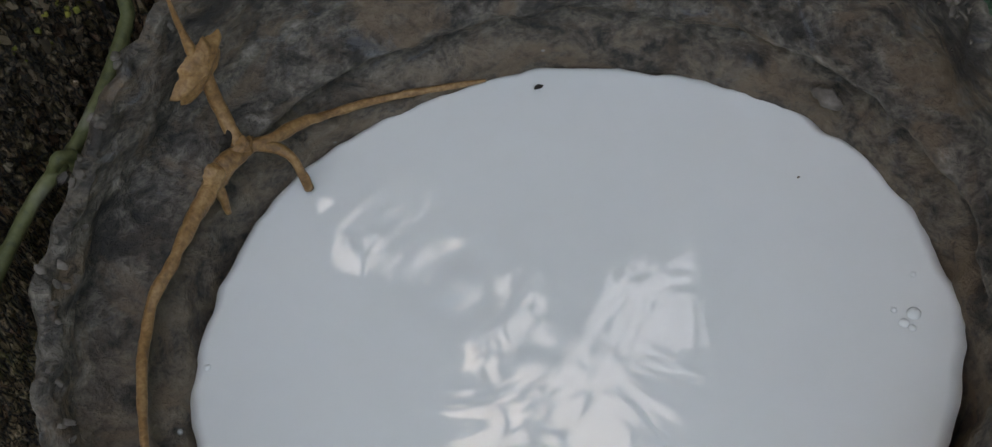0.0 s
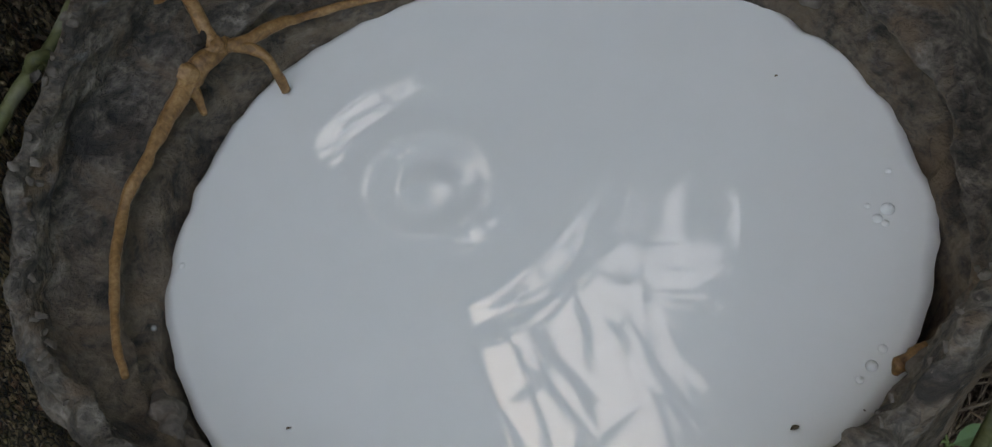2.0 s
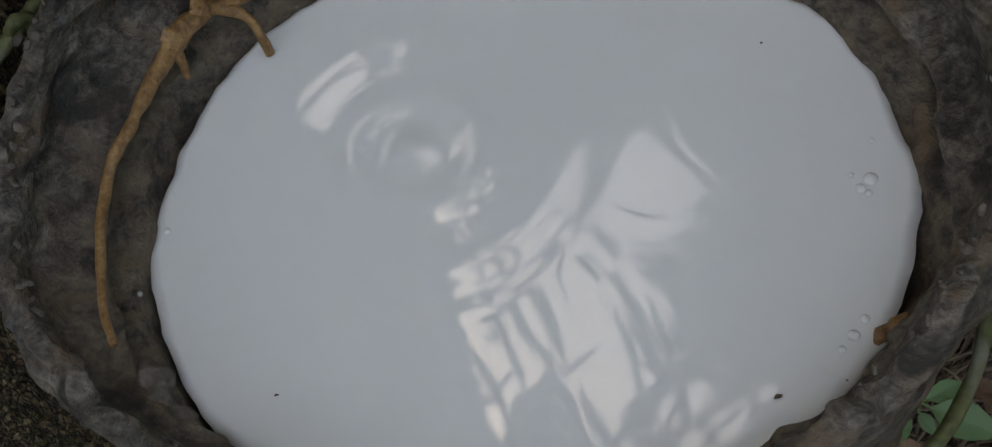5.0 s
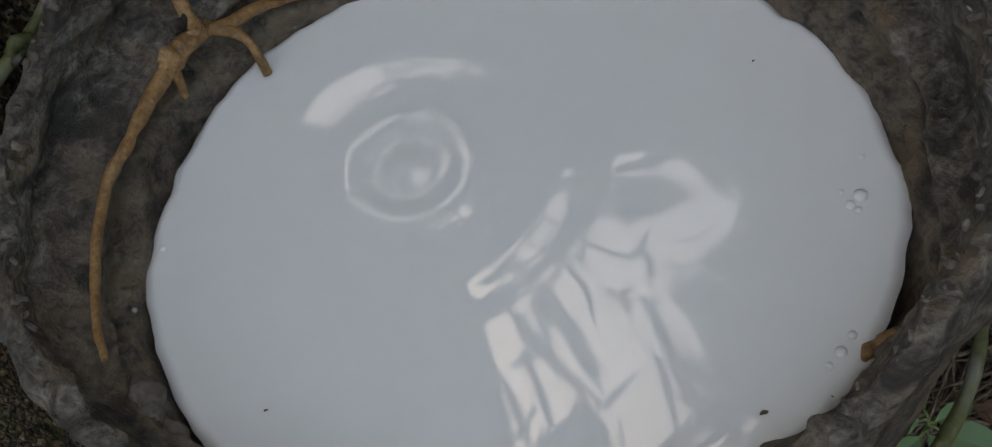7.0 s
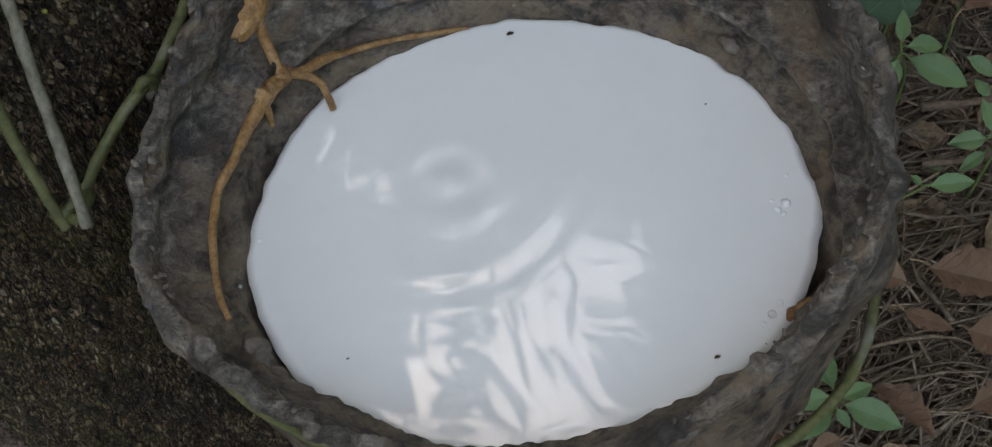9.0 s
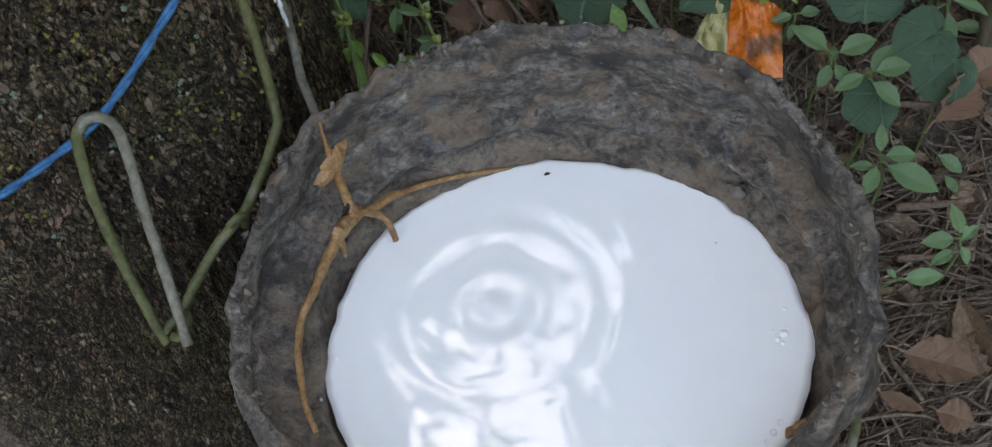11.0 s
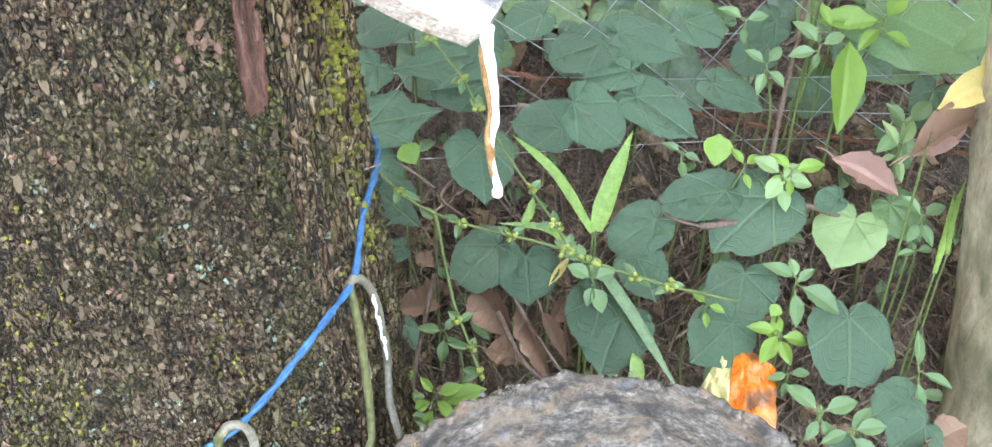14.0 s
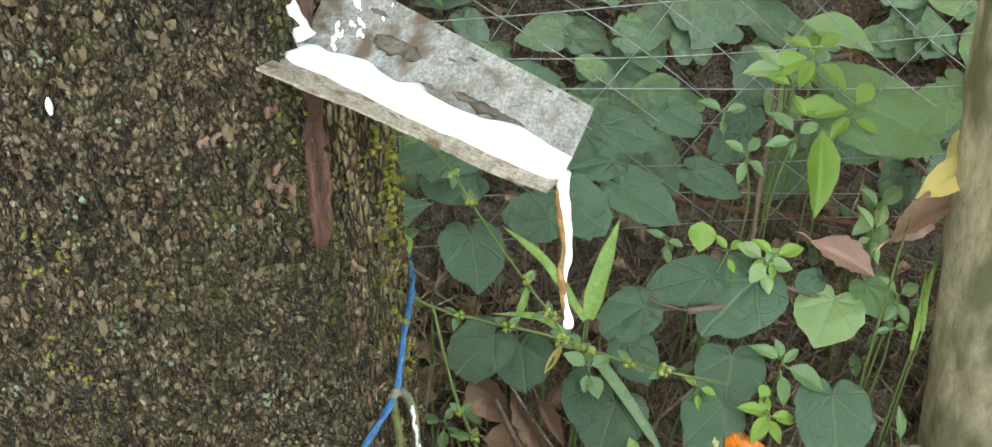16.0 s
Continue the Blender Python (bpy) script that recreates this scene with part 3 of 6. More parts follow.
def strand(name, pts, radius, parent, mat, rough=0.25, sides=10, seed=0, label="", per=8, bumps=300.0):
    pts = [inside(p) for p in pts] if parent.name.startswith("dried") else pts
    v, f = tube(pts, radius, sides, per, rough, seed, bumps)
    return piece(name, mesh_of(name, under(parent, v), f), mat, parent, label)


strand("long_strand", [(-0.060, -0.024, 0.170), (-0.0628, -0.0166, 0.169), (-0.0652, -0.0036, 0.1678), (-0.0652, 0.0045, 0.168), (-0.0642, 0.0095, 0.1692), (-0.0613, 0.0148, 0.1704), (-0.0593, 0.0206, 0.1708), (-0.0572, 0.0257, 0.171),
                       (-0.0553, 0.0300, 0.1714)], [0.0005, 0.0008, 0.0009, 0.001, 0.00105, 0.0011, 0.0012, 0.0015, 0.0013], dried, RUBBER)
strand("side_arm", [(-0.0509, 0.0362, 0.1716), (-0.0473, 0.0382, 0.1705), (-0.0432, 0.0424, 0.168), (-0.0389, 0.0456, 0.1666), (-0.0337, 0.0486, 0.1649), (-0.0285, 0.0507, 0.1636), (-0.0231, 0.0524, 0.1625), (-0.0174, 0.0536, 0.1615), (-0.01, 0.0545, 0.161)],
       [0.0014, 0.0012, 0.0009, 0.0008, 0.0008, 0.0007, 0.0006, 0.0004], dried, RUBBER)
strand("short_arm", [(-0.0489, 0.0373, 0.1709), (-0.0455, 0.0375, 0.1692), (-0.043, 0.036, 0.1675), (-0.0418, 0.0346, 0.1608)], [0.0013, 0.001, 0.0008, 0.0009], dried, RUBBER)
strand("upper_arm", [(-0.0551, 0.0444, 0.2), (-0.0548, 0.0434, 0.194), (-0.0541, 0.0424, 0.1871), (-0.0534, 0.041, 0.1793), (-0.052, 0.0382, 0.1744), (-0.0505, 0.0362, 0.1716)],
       [0.0003, 0.0006, 0.0014, 0.0012, 0.0013, 0.0017], dried, RUBBER)
strand("bridge", [(-0.0562, 0.0285, 0.1712), (-0.0545, 0.0312, 0.1716), (-0.0522, 0.0342, 0.1718), (-0.0498, 0.0365, 0.1714)], [0.0012, 0.0019, 0.0017, 0.0014], dried, RUBBER)
strand("fork", [(-0.0556, 0.0303, 0.1717), (-0.0546, 0.0288, 0.1685), (-0.0545, 0.028, 0.165)], [0.0014, 0.0009, 0.0005], dried, RUBBER)

def wall_patch(name, centre, wide, tall, thick, mat, seed, label="", lean=0.0):
    """A lumpy patch stuck flat on the cup's inner wall."""
    c = np.array(inside((centre[0] * 1.02, centre[1] * 1.02, centre[2])))
    n = np.array([CUP[0] - c[0], CUP[1] - c[1], 0.0])
    n /= np.linalg.norm(n)
    t_ = np.array([n[1], -n[0], 0.0])
    r, a = np.meshgrid(np.linspace(0, 1, 12), np.linspace(0, 2 * np.pi, 40, endpoint=False), indexing="ij")
    reach = 1 + 0.4 * fbm(np.cos(a) * 1.6 + seed, np.sin(a) * 1.6, 0, seed, 3)
    u, w = r * reach * wide * np.cos(a), r * reach * tall * np.sin(a)
    high = thick * (np.sqrt(np.clip(1 - r**2, 0, 1)) - 0.55) * (1 + 0.3 * fbm(u * 700, w * 700, 0, seed + 3, 3)) + 0.0022
    p = c + u[..., None] * t_ + (w + lean * u)[..., None] * np.array([0.0, 0.0, 1.0]) + (high + 0.12 * w)[..., None] * n
    return piece(name, mesh_of(name, under(dried, p.reshape(-1, 3)), grid_faces(12, 40, True)), mat, dried, label)


wall_patch("clot", (-0.0545, 0.0419, 0.1862), 0.0058, 0.0042, 0.0028, RUBBER, 5, lean=-0.35)
wall_patch("clot", (-0.0548, 0.0312, 0.1716), 0.003, 0.003, 0.0024, RUBBER, 9)
wall_patch("knot", (-0.0508, 0.0364, 0.1722), 0.0026, 0.0021, 0.002, RUBBER, 12)
# Near-black patch standing in for the shaded hole beside the knot.
wall_patch("dark_pit", (-0.0532, 0.0369, 0.1737), 0.0018, 0.0019, 0.0012, STICK_DARK, 15, "dark patch painted as the shade of a hole between the strands")

# ---- wire holder and twine ----
holder = thing("cup_holder", "bent greenish wire hanger holding the cup to the trunk", "wire hanger", at=(-0.09, 0.02, 0.16))
strand("hook_shank", [(-0.1020, 0.0120, 0.1565), (-0.1031, 0.0134, 0.1590), (-0.1057, 0.0180, 0.1683), (-0.1084, 0.0238, 0.1801), (-0.1107, 0.0305, 0.1951), (-0.1108, 0.0362, 0.2087), (-0.1095, 0.0380, 0.2130), (-0.1075, 0.0392, 0.2148)], 0.0014, holder, WIRE, 0.12)
strand("hook_loop", [(-0.1095, 0.0380, 0.2130), (-0.1072, 0.0393, 0.2152), (-0.1036, 0.0402, 0.2142), (-0.1012, 0.0392, 0.2100), (-0.1002, 0.0352, 0.2030), (-0.0988, 0.0264, 0.1892), (-0.0968, 0.0178, 0.1770), (-0.0949, 0.0087, 0.1653), (-0.0945, 0.0070, 0.1630)],
       0.0014, holder, GREY_WIRE, 0.15, label="greyish bare length of wire")
strand("side_bar", [(-0.1029, 0.0136, 0.1585), (-0.1003, 0.0155, 0.1600), (-0.0969, 0.0181, 0.1616), (-0.0929, 0.0236, 0.1660), (-0.0861, 0.0309, 0.1717), (-0.0812, 0.0348, 0.1747), (-0.0782, 0.0390, 0.1758), (-0.0757, 0.0441, 0.1773), (-0.0725, 0.0510, 0.1797), (-0.0700, 0.0580, 0.1823),
                    (-0.0695, 0.0612, 0.1850), (-0.0700, 0.0655, 0.1950), (-0.0708, 0.0690, 0.2070), (-0.0722, 0.0728, 0.2230), (-0.0738, 0.0752, 0.2345)], 0.00135, holder, WIRE, 0.12)
strand("far_bar", [(-0.0740, 0.0750, 0.2335), (-0.0736, 0.0752, 0.2362), (-0.0722, 0.0762, 0.2372), (-0.0695, 0.0790, 0.2325), (-0.0672, 0.0830, 0.2200), (-0.0662, 0.0852, 0.2050), (-0.0655, 0.0855, 0.1920), (-0.0650, 0.0800, 0.1780), (-0.0620, 0.0720, 0.1680)],
       0.00135, holder, GREY_WIRE, 0.15, label="greyish bare length of wire")
strand("knot", [(-0.0828, 0.0345, 0.1728), (-0.0812, 0.0340, 0.1765), (-0.0792, 0.0352, 0.1762), (-0.0795, 0.0362, 0.1722)], 0.0014, holder, WIRE, 0.3)
strand("cross_tie", [(-0.0985, 0.0100, 0.1622), (-0.0955, 0.0088, 0.1646), (-0.0950, 0.0150, 0.1640), (-0.0985, 0.0168, 0.1606)], 0.0012, holder, WIRE, 0.2)
ring_a = np.radians(np.linspace(135, 495, 34))
strand("ring", [tuple(cup_place(a, 0.0712, -0.016 + 0.011 * np.cos(a - 3.7)) + cup.location) for a in ring_a], 0.00125, holder, WIRE, 0.12)
for k in range(9):
    s = k / 8
    v, f = tube([np.array((-0.0676, 0.0806, 0.2242)) * (1 - s) + np.array((-0.0651, 0.0838, 0.1960)) * s + np.array((0.0003 * math.sin(k * 2.3), -0.0008, up_)) for up_ in (0.0022, 0.0, -0.0022)], [0.0003, 0.0008 - 0.0003 * (k % 3) / 2, 0.0003], 8, 4)
    piece("latex_bead", mesh_of("latex_bead", under(holder, v), f), LATEX, holder, "white latex drip on the wire")

twine = thing("blue_twine", "blue plastic twine tied round the trunk", "rope", at=(-0.07, 0.0616, 0.2497))
rope_pts = [on_trunk(d, h, 0.0026) for d, h in ((160, -0.036), (120, -0.034), (80, -0.028), (40, -0.02), (18, -0.014), (5, -0.0115), (-4, -0.011), (-11, -0.0125), (-16.5, -0.0165), (-20.5, -0.0262), (-25, -0.0362), (-34.8, -0.0416), (-43.8, -0.0494),
                                                (-52.7, -0.0593), (-60.7, -0.0677), (-67.1, -0.0719), (-78.4, -0.0801), (-91.5, -0.0898), (-107.7, -0.1049), (-125, -0.1), (-145, -0.085), (-165, -0.07), (-180, -0.055), (-200, -0.036))]
rope_mid = smooth_path(rope_pts, 26)
rope_s = np.concatenate([[0], np.cumsum(np.linalg.norm(np.diff(rope_mid, axis=0), axis=1))])
for k in range(2):
    d = np.gradient(rope_mid, axis=0)
    d /= np.linalg.norm(d, axis=1)[:, None]
    out = rope_mid - TRUNK_AT - ((rope_mid - TRUNK_AT) @ TRUNK_AXIS)[:, None] * TRUNK_AXIS
    out /= np.linalg.norm(out, axis=1)[:, None]
    side = np.cross(d, out)
    w = rope_s * 2 * np.pi / 0.02 + np.pi * k
    v, f = tube(rope_mid + 0.00042 * (np.cos(w)[:, None] * out + np.sin(w)[:, None] * side), 0.0008, 8, 1)
    piece("twine_strand", mesh_of("twine_strand", under(twine, v), f), ROPE, twine)

# ---- spout with running latex ----
spout = thing("tapping_spout", "bent weathered zinc spout pushed into the trunk", "spout", at=(-0.09, 0.066, 0.366))
fold_a, fold_b = np.array([-0.0945, 0.0665, 0.3665]), np.array([-0.0335, 0.0335, 0.3535])
back_a, back_b = np.array([-0.0832, 0.0850, 0.3775]), np.array([-0.0258, 0.0452, 0.3635])
front_a, front_b = np.array([-0.1022, 0.0535, 0.3708]), np.array([-0.0385, 0.0268, 0.3535])


def sheet(a0, a1, b0, b1, thick, n=40, m=12, seed=0):
    """A thin bent metal sheet between the edges a0-a1 and b0-b1."""
    s, q = np.meshgrid(np.linspace(0, 1, n), np.linspace(0, 1, m), indexing="ij")
    p = (a0 + (a1 - a0) * s[..., None]) * (1 - q[..., None]) + (b0 + (b1 - b0) * s[..., None]) * q[..., None]
    nrm = np.cross(a1 - a0, b0 - a0)
    nrm /= np.linalg.norm(nrm)
    p = p + nrm * (0.0004 * fbm(s * 5, q * 3, 0, seed, 3))[..., None]
    top, low = p.reshape(-1, 3), (p - nrm * thick).reshape(-1, 3)
    f = [tuple(v) for v in grid_faces(n, m)]
    k = n * m
    loop = list(range(m)) + [i * m + m - 1 for i in range(1, n)] + [(n - 1) * m + j for j in range(m - 2, -1, -1)] + [i * m for i in range(n - 2, 0, -1)]
    f2 = f + [tuple(i + k for i in reversed(v)) for v in f] + [(loop[i], loop[i - 1], loop[i - 1] + k, loop[i] + k) for i in range(len(loop))]
    return np.concatenate([top, low]), f2


v, f = sheet(fold_a, fold_b, back_a, back_b, 0.0007, seed=71)
piece("back_flange", mesh_of("back_flange", under(spout, v), f, False), ZINC, spout)
v, f = sheet(fold_a, fold_b, front_a, front_b, 0.0007, seed=73)
piece("front_flange", mesh_of("front_flange", under(spout, v), f, False), DIRTY_ZINC, spout, "brown dirt-stained front flange")

flow = thing("latex_flow", "fresh white latex running along the spout and dripping", "latex", at=(-0.06, 0.05, 0.36))
n_s, n_q = 120, 24
S, Q = np.meshgrid(np.linspace(0, 1, n_s), np.linspace(-1, 1, n_q), indexing="ij")
back_w = 0.2 + 0.08 * vnoise(S[:, 0] * 5, 0, 0, 81) + 0.05 * vnoise(S[:, 0] * 16, 0, 0, 83) + 0.07 * S[:, 0]
front_w = 0.36 + 0.06 * vnoise(S[:, 0] * 5, 5, 0, 85) + 0.05 * vnoise(S[:, 0] * 17, 5, 0, 87) + 0.1 * S[:, 0]
fold = fold_a + (fold_b - fold_a) * S[..., None]
back_dir = (back_a - fold_a) * (1 - S[..., None]) + (back_b - fold_b) * S[..., None]
front_dir = (front_a - fold_a) * (1 - S[..., None]) + (front_b - fold_b) * S[..., None]
where_ = fold + back_dir * (np.clip(Q, 0, 1) * back_w[:, None])[..., None] + front_dir * (np.clip(-Q, 0, 1) * front_w[:, None])[..., None]
bulge = (1 - Q**2) * (0.0042 + 0.0008 * vnoise(S * 14, Q * 2, 0, 89)) * np.clip(np.minimum(S * 9 + 0.3, (1 - S) * 30 + 0.35), 0, 1) + 0.0004
where_ = where_ + np.array([0.0, -0.25, 0.97]) * bulge[..., None]
piece("stream", mesh_of("stream", under(flow, where_.reshape(-1, 3)), grid_faces(n_s, n_q)), LATEX, flow)
v, f = tube([(-0.0955, 0.0735, 0.39), (-0.0952, 0.0705, 0.3825), (-0.0935, 0.0675, 0.376), (-0.0915, 0.066, 0.371)], [0.0014, 0.0013, 0.0017, 0.003], 12, 8, 0.25, 3, 260)
piece("inflow", mesh_of("inflow", under(flow, v), f), LATEX, flow)
DRIP = [(-0.0348, 0.0323, 0.3549), (-0.0342, 0.0318, 0.3507), (-0.033, 0.0301, 0.3427), (-0.0326, 0.0288, 0.3385), (-0.0324, 0.0277, 0.335), (-0.033, 0.0266, 0.331), (-0.0334, 0.0257, 0.3272), (-0.0331, 0.0248, 0.3238), (-0.0325, 0.0237, 0.3203), (-0.0318, 0.0228, 0.3178)]
strand("white_drip", [(x + 0.0004, y, z) for x, y, z in DRIP], [0.0021, 0.0015, 0.001, 0.0009, 0.0009, 0.0007, 0.0006, 0.0006, 0.0007, 0.001], flow, LATEX, 0.25, 12, 5)
strand("crusted_drip", [(x - 0.0009, y + 0.0005, z) for x, y, z in DRIP[1:6]] + [(x + 0.0001, y + 0.0003, z) for x, y, z in DRIP[6:9]], [0.0007, 0.0012, 0.0007, 0.0004, 0.0006, 0.0011, 0.0008, 0.0008], flow, RUBBER, 0.3, 10, 6, "tan dried edge of the drip")
v, f = tube([(-0.0318, 0.0227, 0.3188), (-0.0317, 0.0226, 0.3178), (-0.0317, 0.0226, 0.3165), (-0.0317, 0.0226, 0.3156)], [0.0004, 0.0013, 0.0013, 0.0003], 12, 6)
piece("drop", mesh_of("drop", under(flow, v), f), LATEX, flow, "white drop about to fall")

# a crumb of litter hanging from the spout on a spider's thread
crumb = thing("hanging_litter", "tiny brown plant crumbs hanging on a spider thread", "litter", at=(-0.0603, 0.0317, 0.3168))
v, f = tube([(-0.0600, 0.0362, 0.3592), (-0.0602, 0.0340, 0.3380), (-0.0603, 0.0317, 0.3168)], 0.00002, 5, 4)
piece("thread", mesh_of("thread", under(crumb, v), f), STICK_DARK, crumb)
for k, (x, z, r) in enumerate(((-0.0014, -0.0002, 0.0006), (-0.0002, 0.0003, 0.0007), (0.0010, 0.0009, 0.0006), (0.0018, 0.0016, 0.0004), (-0.0020, 0.0008, 0.0004))):
    v, f = tube([(x - r, 0, z - r * 0.6), (x - r * 0.3, 0, z), (x + r * 0.4, 0, z + r * 0.2), (x + r, 0, z + r * 0.9)], [r * 0.15, r * 0.45, r * 0.4, r * 0.1], 7, 4, 0.5, 80 + k, 900)
    piece("grain", mesh_of("grain", v, f), CRUST, crumb)

# dried clots and dirt on the spout
for k, (s, q, r) in enumerate(((0.33, 0.55, 0.0044), (0.27, 0.5, 0.0026), (0.6, 0.36, 0.0022), (0.68, 0.34, 0.0028), (0.76, 0.33, 0.0026), (0.46, 0.3, 0.0013), (0.5, 0.7, 0.0008), (0.56, 0.82, 0.0007), (0.85, 0.93, 0.0009), (0.2, 0.8, 0.0014), (0.93, 0.97, 0.0011))):
    c = (fold_a + (fold_b - fold_a) * s) * (1 - q) + (back_a + (back_b - back_a) * s) * q
    ax_ = (fold_b - fold_a) / np.linalg.norm(fold_b - fold_a)
    v, f = tube([c - ax_ * r * 1.6, c - ax_ * r * 0.6, c + ax_ * r * 0.7, c + ax_ * r * 1.5], [r * 0.2, r * 0.55, r * 0.5, r * 0.15], 9, 6, 0.6, 40 + k, 500, 0.6)
    piece("dried_clot", mesh_of("dried_clot", under(spout, v), f), CLOT, spout, "dark dried clot")
smear_rng = random.Random(4)
for s0, q0, n in ((0.10, 0.36, 7), (0.15, 0.55, 6), (0.13, 0.75, 4), (0.22, 0.86, 2)):
    bits = []
    for k in range(n):
        s, q, r = s0 + smear_rng.gauss(0, 0.018), q0 + smear_rng.gauss(0, 0.08), smear_rng.uniform(0.0004, 0.001)
        c = (fold_a + (fold_b - fold_a) * s) * (1 - q) + (back_a + (back_b - back_a) * s) * q + np.array([0.0, -0.0002, 0.0003])
        way = np.array([smear_rng.uniform(-0.6, 0.6), 0.5, 0.6]) * r
        bits.append(tube([c - way * 1.5, c - way * 0.5, c + way * 0.6, c + way * 1.4], [r * 0.2, r * 0.7, r * 0.6, r * 0.15], 8, 4, 0.6, 50 + k, 900, 0.5))
    v, f = join(bits)
    piece("latex_smear", mesh_of("latex_smear", under(flow, v), f), LATEX, flow)
for k, (s, q, r) in enumerate(((0.42, 0.62, 0.0016), (0.5, 0.68, 0.0012), (0.3, 0.55, 0.0012), (0.6, 0.6, 0.0011), (0.84, 0.7, 0.0013), (0.2, 0.6, 0.001), (0.7, 0.62, 0.0012))):
    c = (fold_a + (fold_b - fold_a) * s) * (1 - q) + (front_a + (front_b - front_a) * s) * q
    v, f = tube([c - ax_ * r * 2.6, c - ax_ * r * 0.8, c + ax_ * r * 0.9, c + ax_ * r * 2.2], [r * 0.15, r * 0.5, r * 0.45, r * 0.1], 8, 6, 0.6, 70 + k, 600, 0.6)
    piece("peeling_film", mesh_of("peeling_film", under(spout, v), f), CRUST, spout, "curled brown film of dried latex")

# specks and bubbles on the latex
for x, y, r in ((-0.0006, 0.0518, 0.0008), (0.0345, -0.0375, 0.0006), (-0.038, -0.030, 0.0003), (0.041, 0.025, 0.00025)):
    speck = thing("bark_speck", "tiny dark bark speck floating on the latex", "speck", at=(x, y, LEVEL + 0.0003))
    v, f = tube([(-r, -r * 0.3, 0), (-r * 0.4, 0, 0.0002), (r * 0.5, 0.1 * r, 0.0002), (r, r * 0.5, 0)], [r * 0.2, r * 0.55, r * 0.45, r * 0.15], 7, 4, 0.5, 3, 900)
    piece("grain", mesh_of("grain", v, f), STICK_DARK if y > 0.04 else FLAKE, speck)
for x, y, r in ((0.0536, -0.003, 0.0011), (0.0518, -0.0045, 0.0008), (0.0528, -0.0055, 0.0006), (0.0508, -0.002, 0.0005), (0.0485, -0.0265, 0.0007), (0.0465, -0.029, 0.0009), (0.0445, -0.031, 0.0006), (0.055, 0.004, 0.0005), (-0.0575, 0.001, 0.0006)):
    v, f = tube([(x, y, -0.0003), (x, y, 0.0002), (x, y, r * 0.55), (x, y, r * 0.8)], [r, r, r * 0.7, r * 0.1], 12, 4)
    piece("bubble", mesh_of("bubble", v, f), LATEX, pool)
# lumps of dried latex along the edge
for k, (a, z, r) in enumerate(((-0.56, 0.001, 0.0026), (-0.5, 0.004, 0.003), (-0.62, 0.006, 0.0024), (3.72, 0.004, 0.0026), (3.84, 0.006, 0.003), (3.98, 0.005, 0.0022), (3.6, 0.008, 0.0032), (4.3, 0.006, 0.0018), (5.2, 0.006, 0.002), (0.68, 0.004, 0.002))):
    c = np.array(cup_place(a, 0.0605, z)) + np.array(cup.location)
    t_ = np.array([-math.sin(a), math.cos(a), 0])
    v, f = tube([c - t_ * r * 1.7, c - t_ * r * 0.6, c + t_ * r * 0.7, c + t_ * r * 1.5], [r * 0.3, r * 0.8, r * 0.7, r * 0.2], 10, 6, 0.45, 60 + k, 420)
    piece("dried_lump", mesh_of("dried_lump", v - np.array(cup.location), f), CRUST, cup, "pale brown dried latex lump")

piece("dried_lump", mesh_of("dried_lump", *tube([(0.0525, -0.0282, 0.0615), (0.0534, -0.0276, 0.0628), (0.0550, -0.0266, 0.0636), (0.0572, -0.0256, 0.0645)], [0.0006, 0.0013, 0.0012, 0.0005], 12, 8, 0.35, 77, 500)), RUBBER, cup, "brown dried latex lump at the edge")
# ---- plants ----
DARK = material("dark_leaf", [(0.026, 0.064, 0.034), (0.05, 0.105, 0.058), (0.088, 0.155, 0.09)], 110, (0.26, 0.42), 0.6, 5, depth=0.0014, vary=0.4, through_light=0.12, veins="spread")
MID = material("mid_leaf", [(0.06, 0.12, 0.042), (0.1, 0.185, 0.07), (0.14, 0.24, 0.1)], 70, (0.35, 0.55), 0.2, 6, depth=0.001, vary=0.25, through_light=0.18, veins="spread")
PALE = material("pale_leaf", [(0.12, 0.2, 0.075), (0.19, 0.29, 0.12), (0.26, 0.37, 0.17)], 70, (0.4, 0.6), 0.2, 6, depth=0.001, vary=0.2, through_light=0.2, veins="feather")
PALE_HEART = material("pale_heart_leaf", [(0.13, 0.22, 0.075), (0.2, 0.31, 0.12), (0.27, 0.39, 0.17)], 70, (0.4, 0.6), 0.3, 6, depth=0.001, vary=0.2, through_light=0.2, veins="spread")
LIGHT = material("weed_leaf", [(0.07, 0.14, 0.055), (0.12, 0.21, 0.09), (0.17, 0.28, 0.12)], 90, (0.4, 0.6), 0.2, 6, depth=0.001, vary=0.25, through_light=0.2, veins="feather")
BRIGHT = material("young_leaf", [(0.1, 0.2, 0.03), (0.17, 0.3, 0.05), (0.24, 0.4, 0.08)], 90, (0.4, 0.6), 0.2, 6, depth=0.001, vary=0.25, through_light=0.25, veins="feather")
YELLOW = material("yellowing_leaf", [(0.42, 0.32, 0.1), (0.58, 0.46, 0.16), (0.68, 0.58, 0.32)], 60, (0.45, 0.7), 0.2, 6, depth=0.001, vary=0.2, through_light=0.2)
BROWN = material("dead_leaf", [(0.11, 0.058, 0.034), (0.27, 0.155, 0.098), (0.44, 0.29, 0.2)], 90, (0.6, 0.9), 0.7, 6, depth=0.001, vary=0.45, through_light=0.08, veins="feather")
PINK = material("faded_dead_leaf", [(0.25, 0.14, 0.11), (0.42, 0.25, 0.2), (0.52, 0.36, 0.3)], 60, (0.6, 0.9), 0.4, 6, depth=0.001, vary=0.2, through_light=0.1)
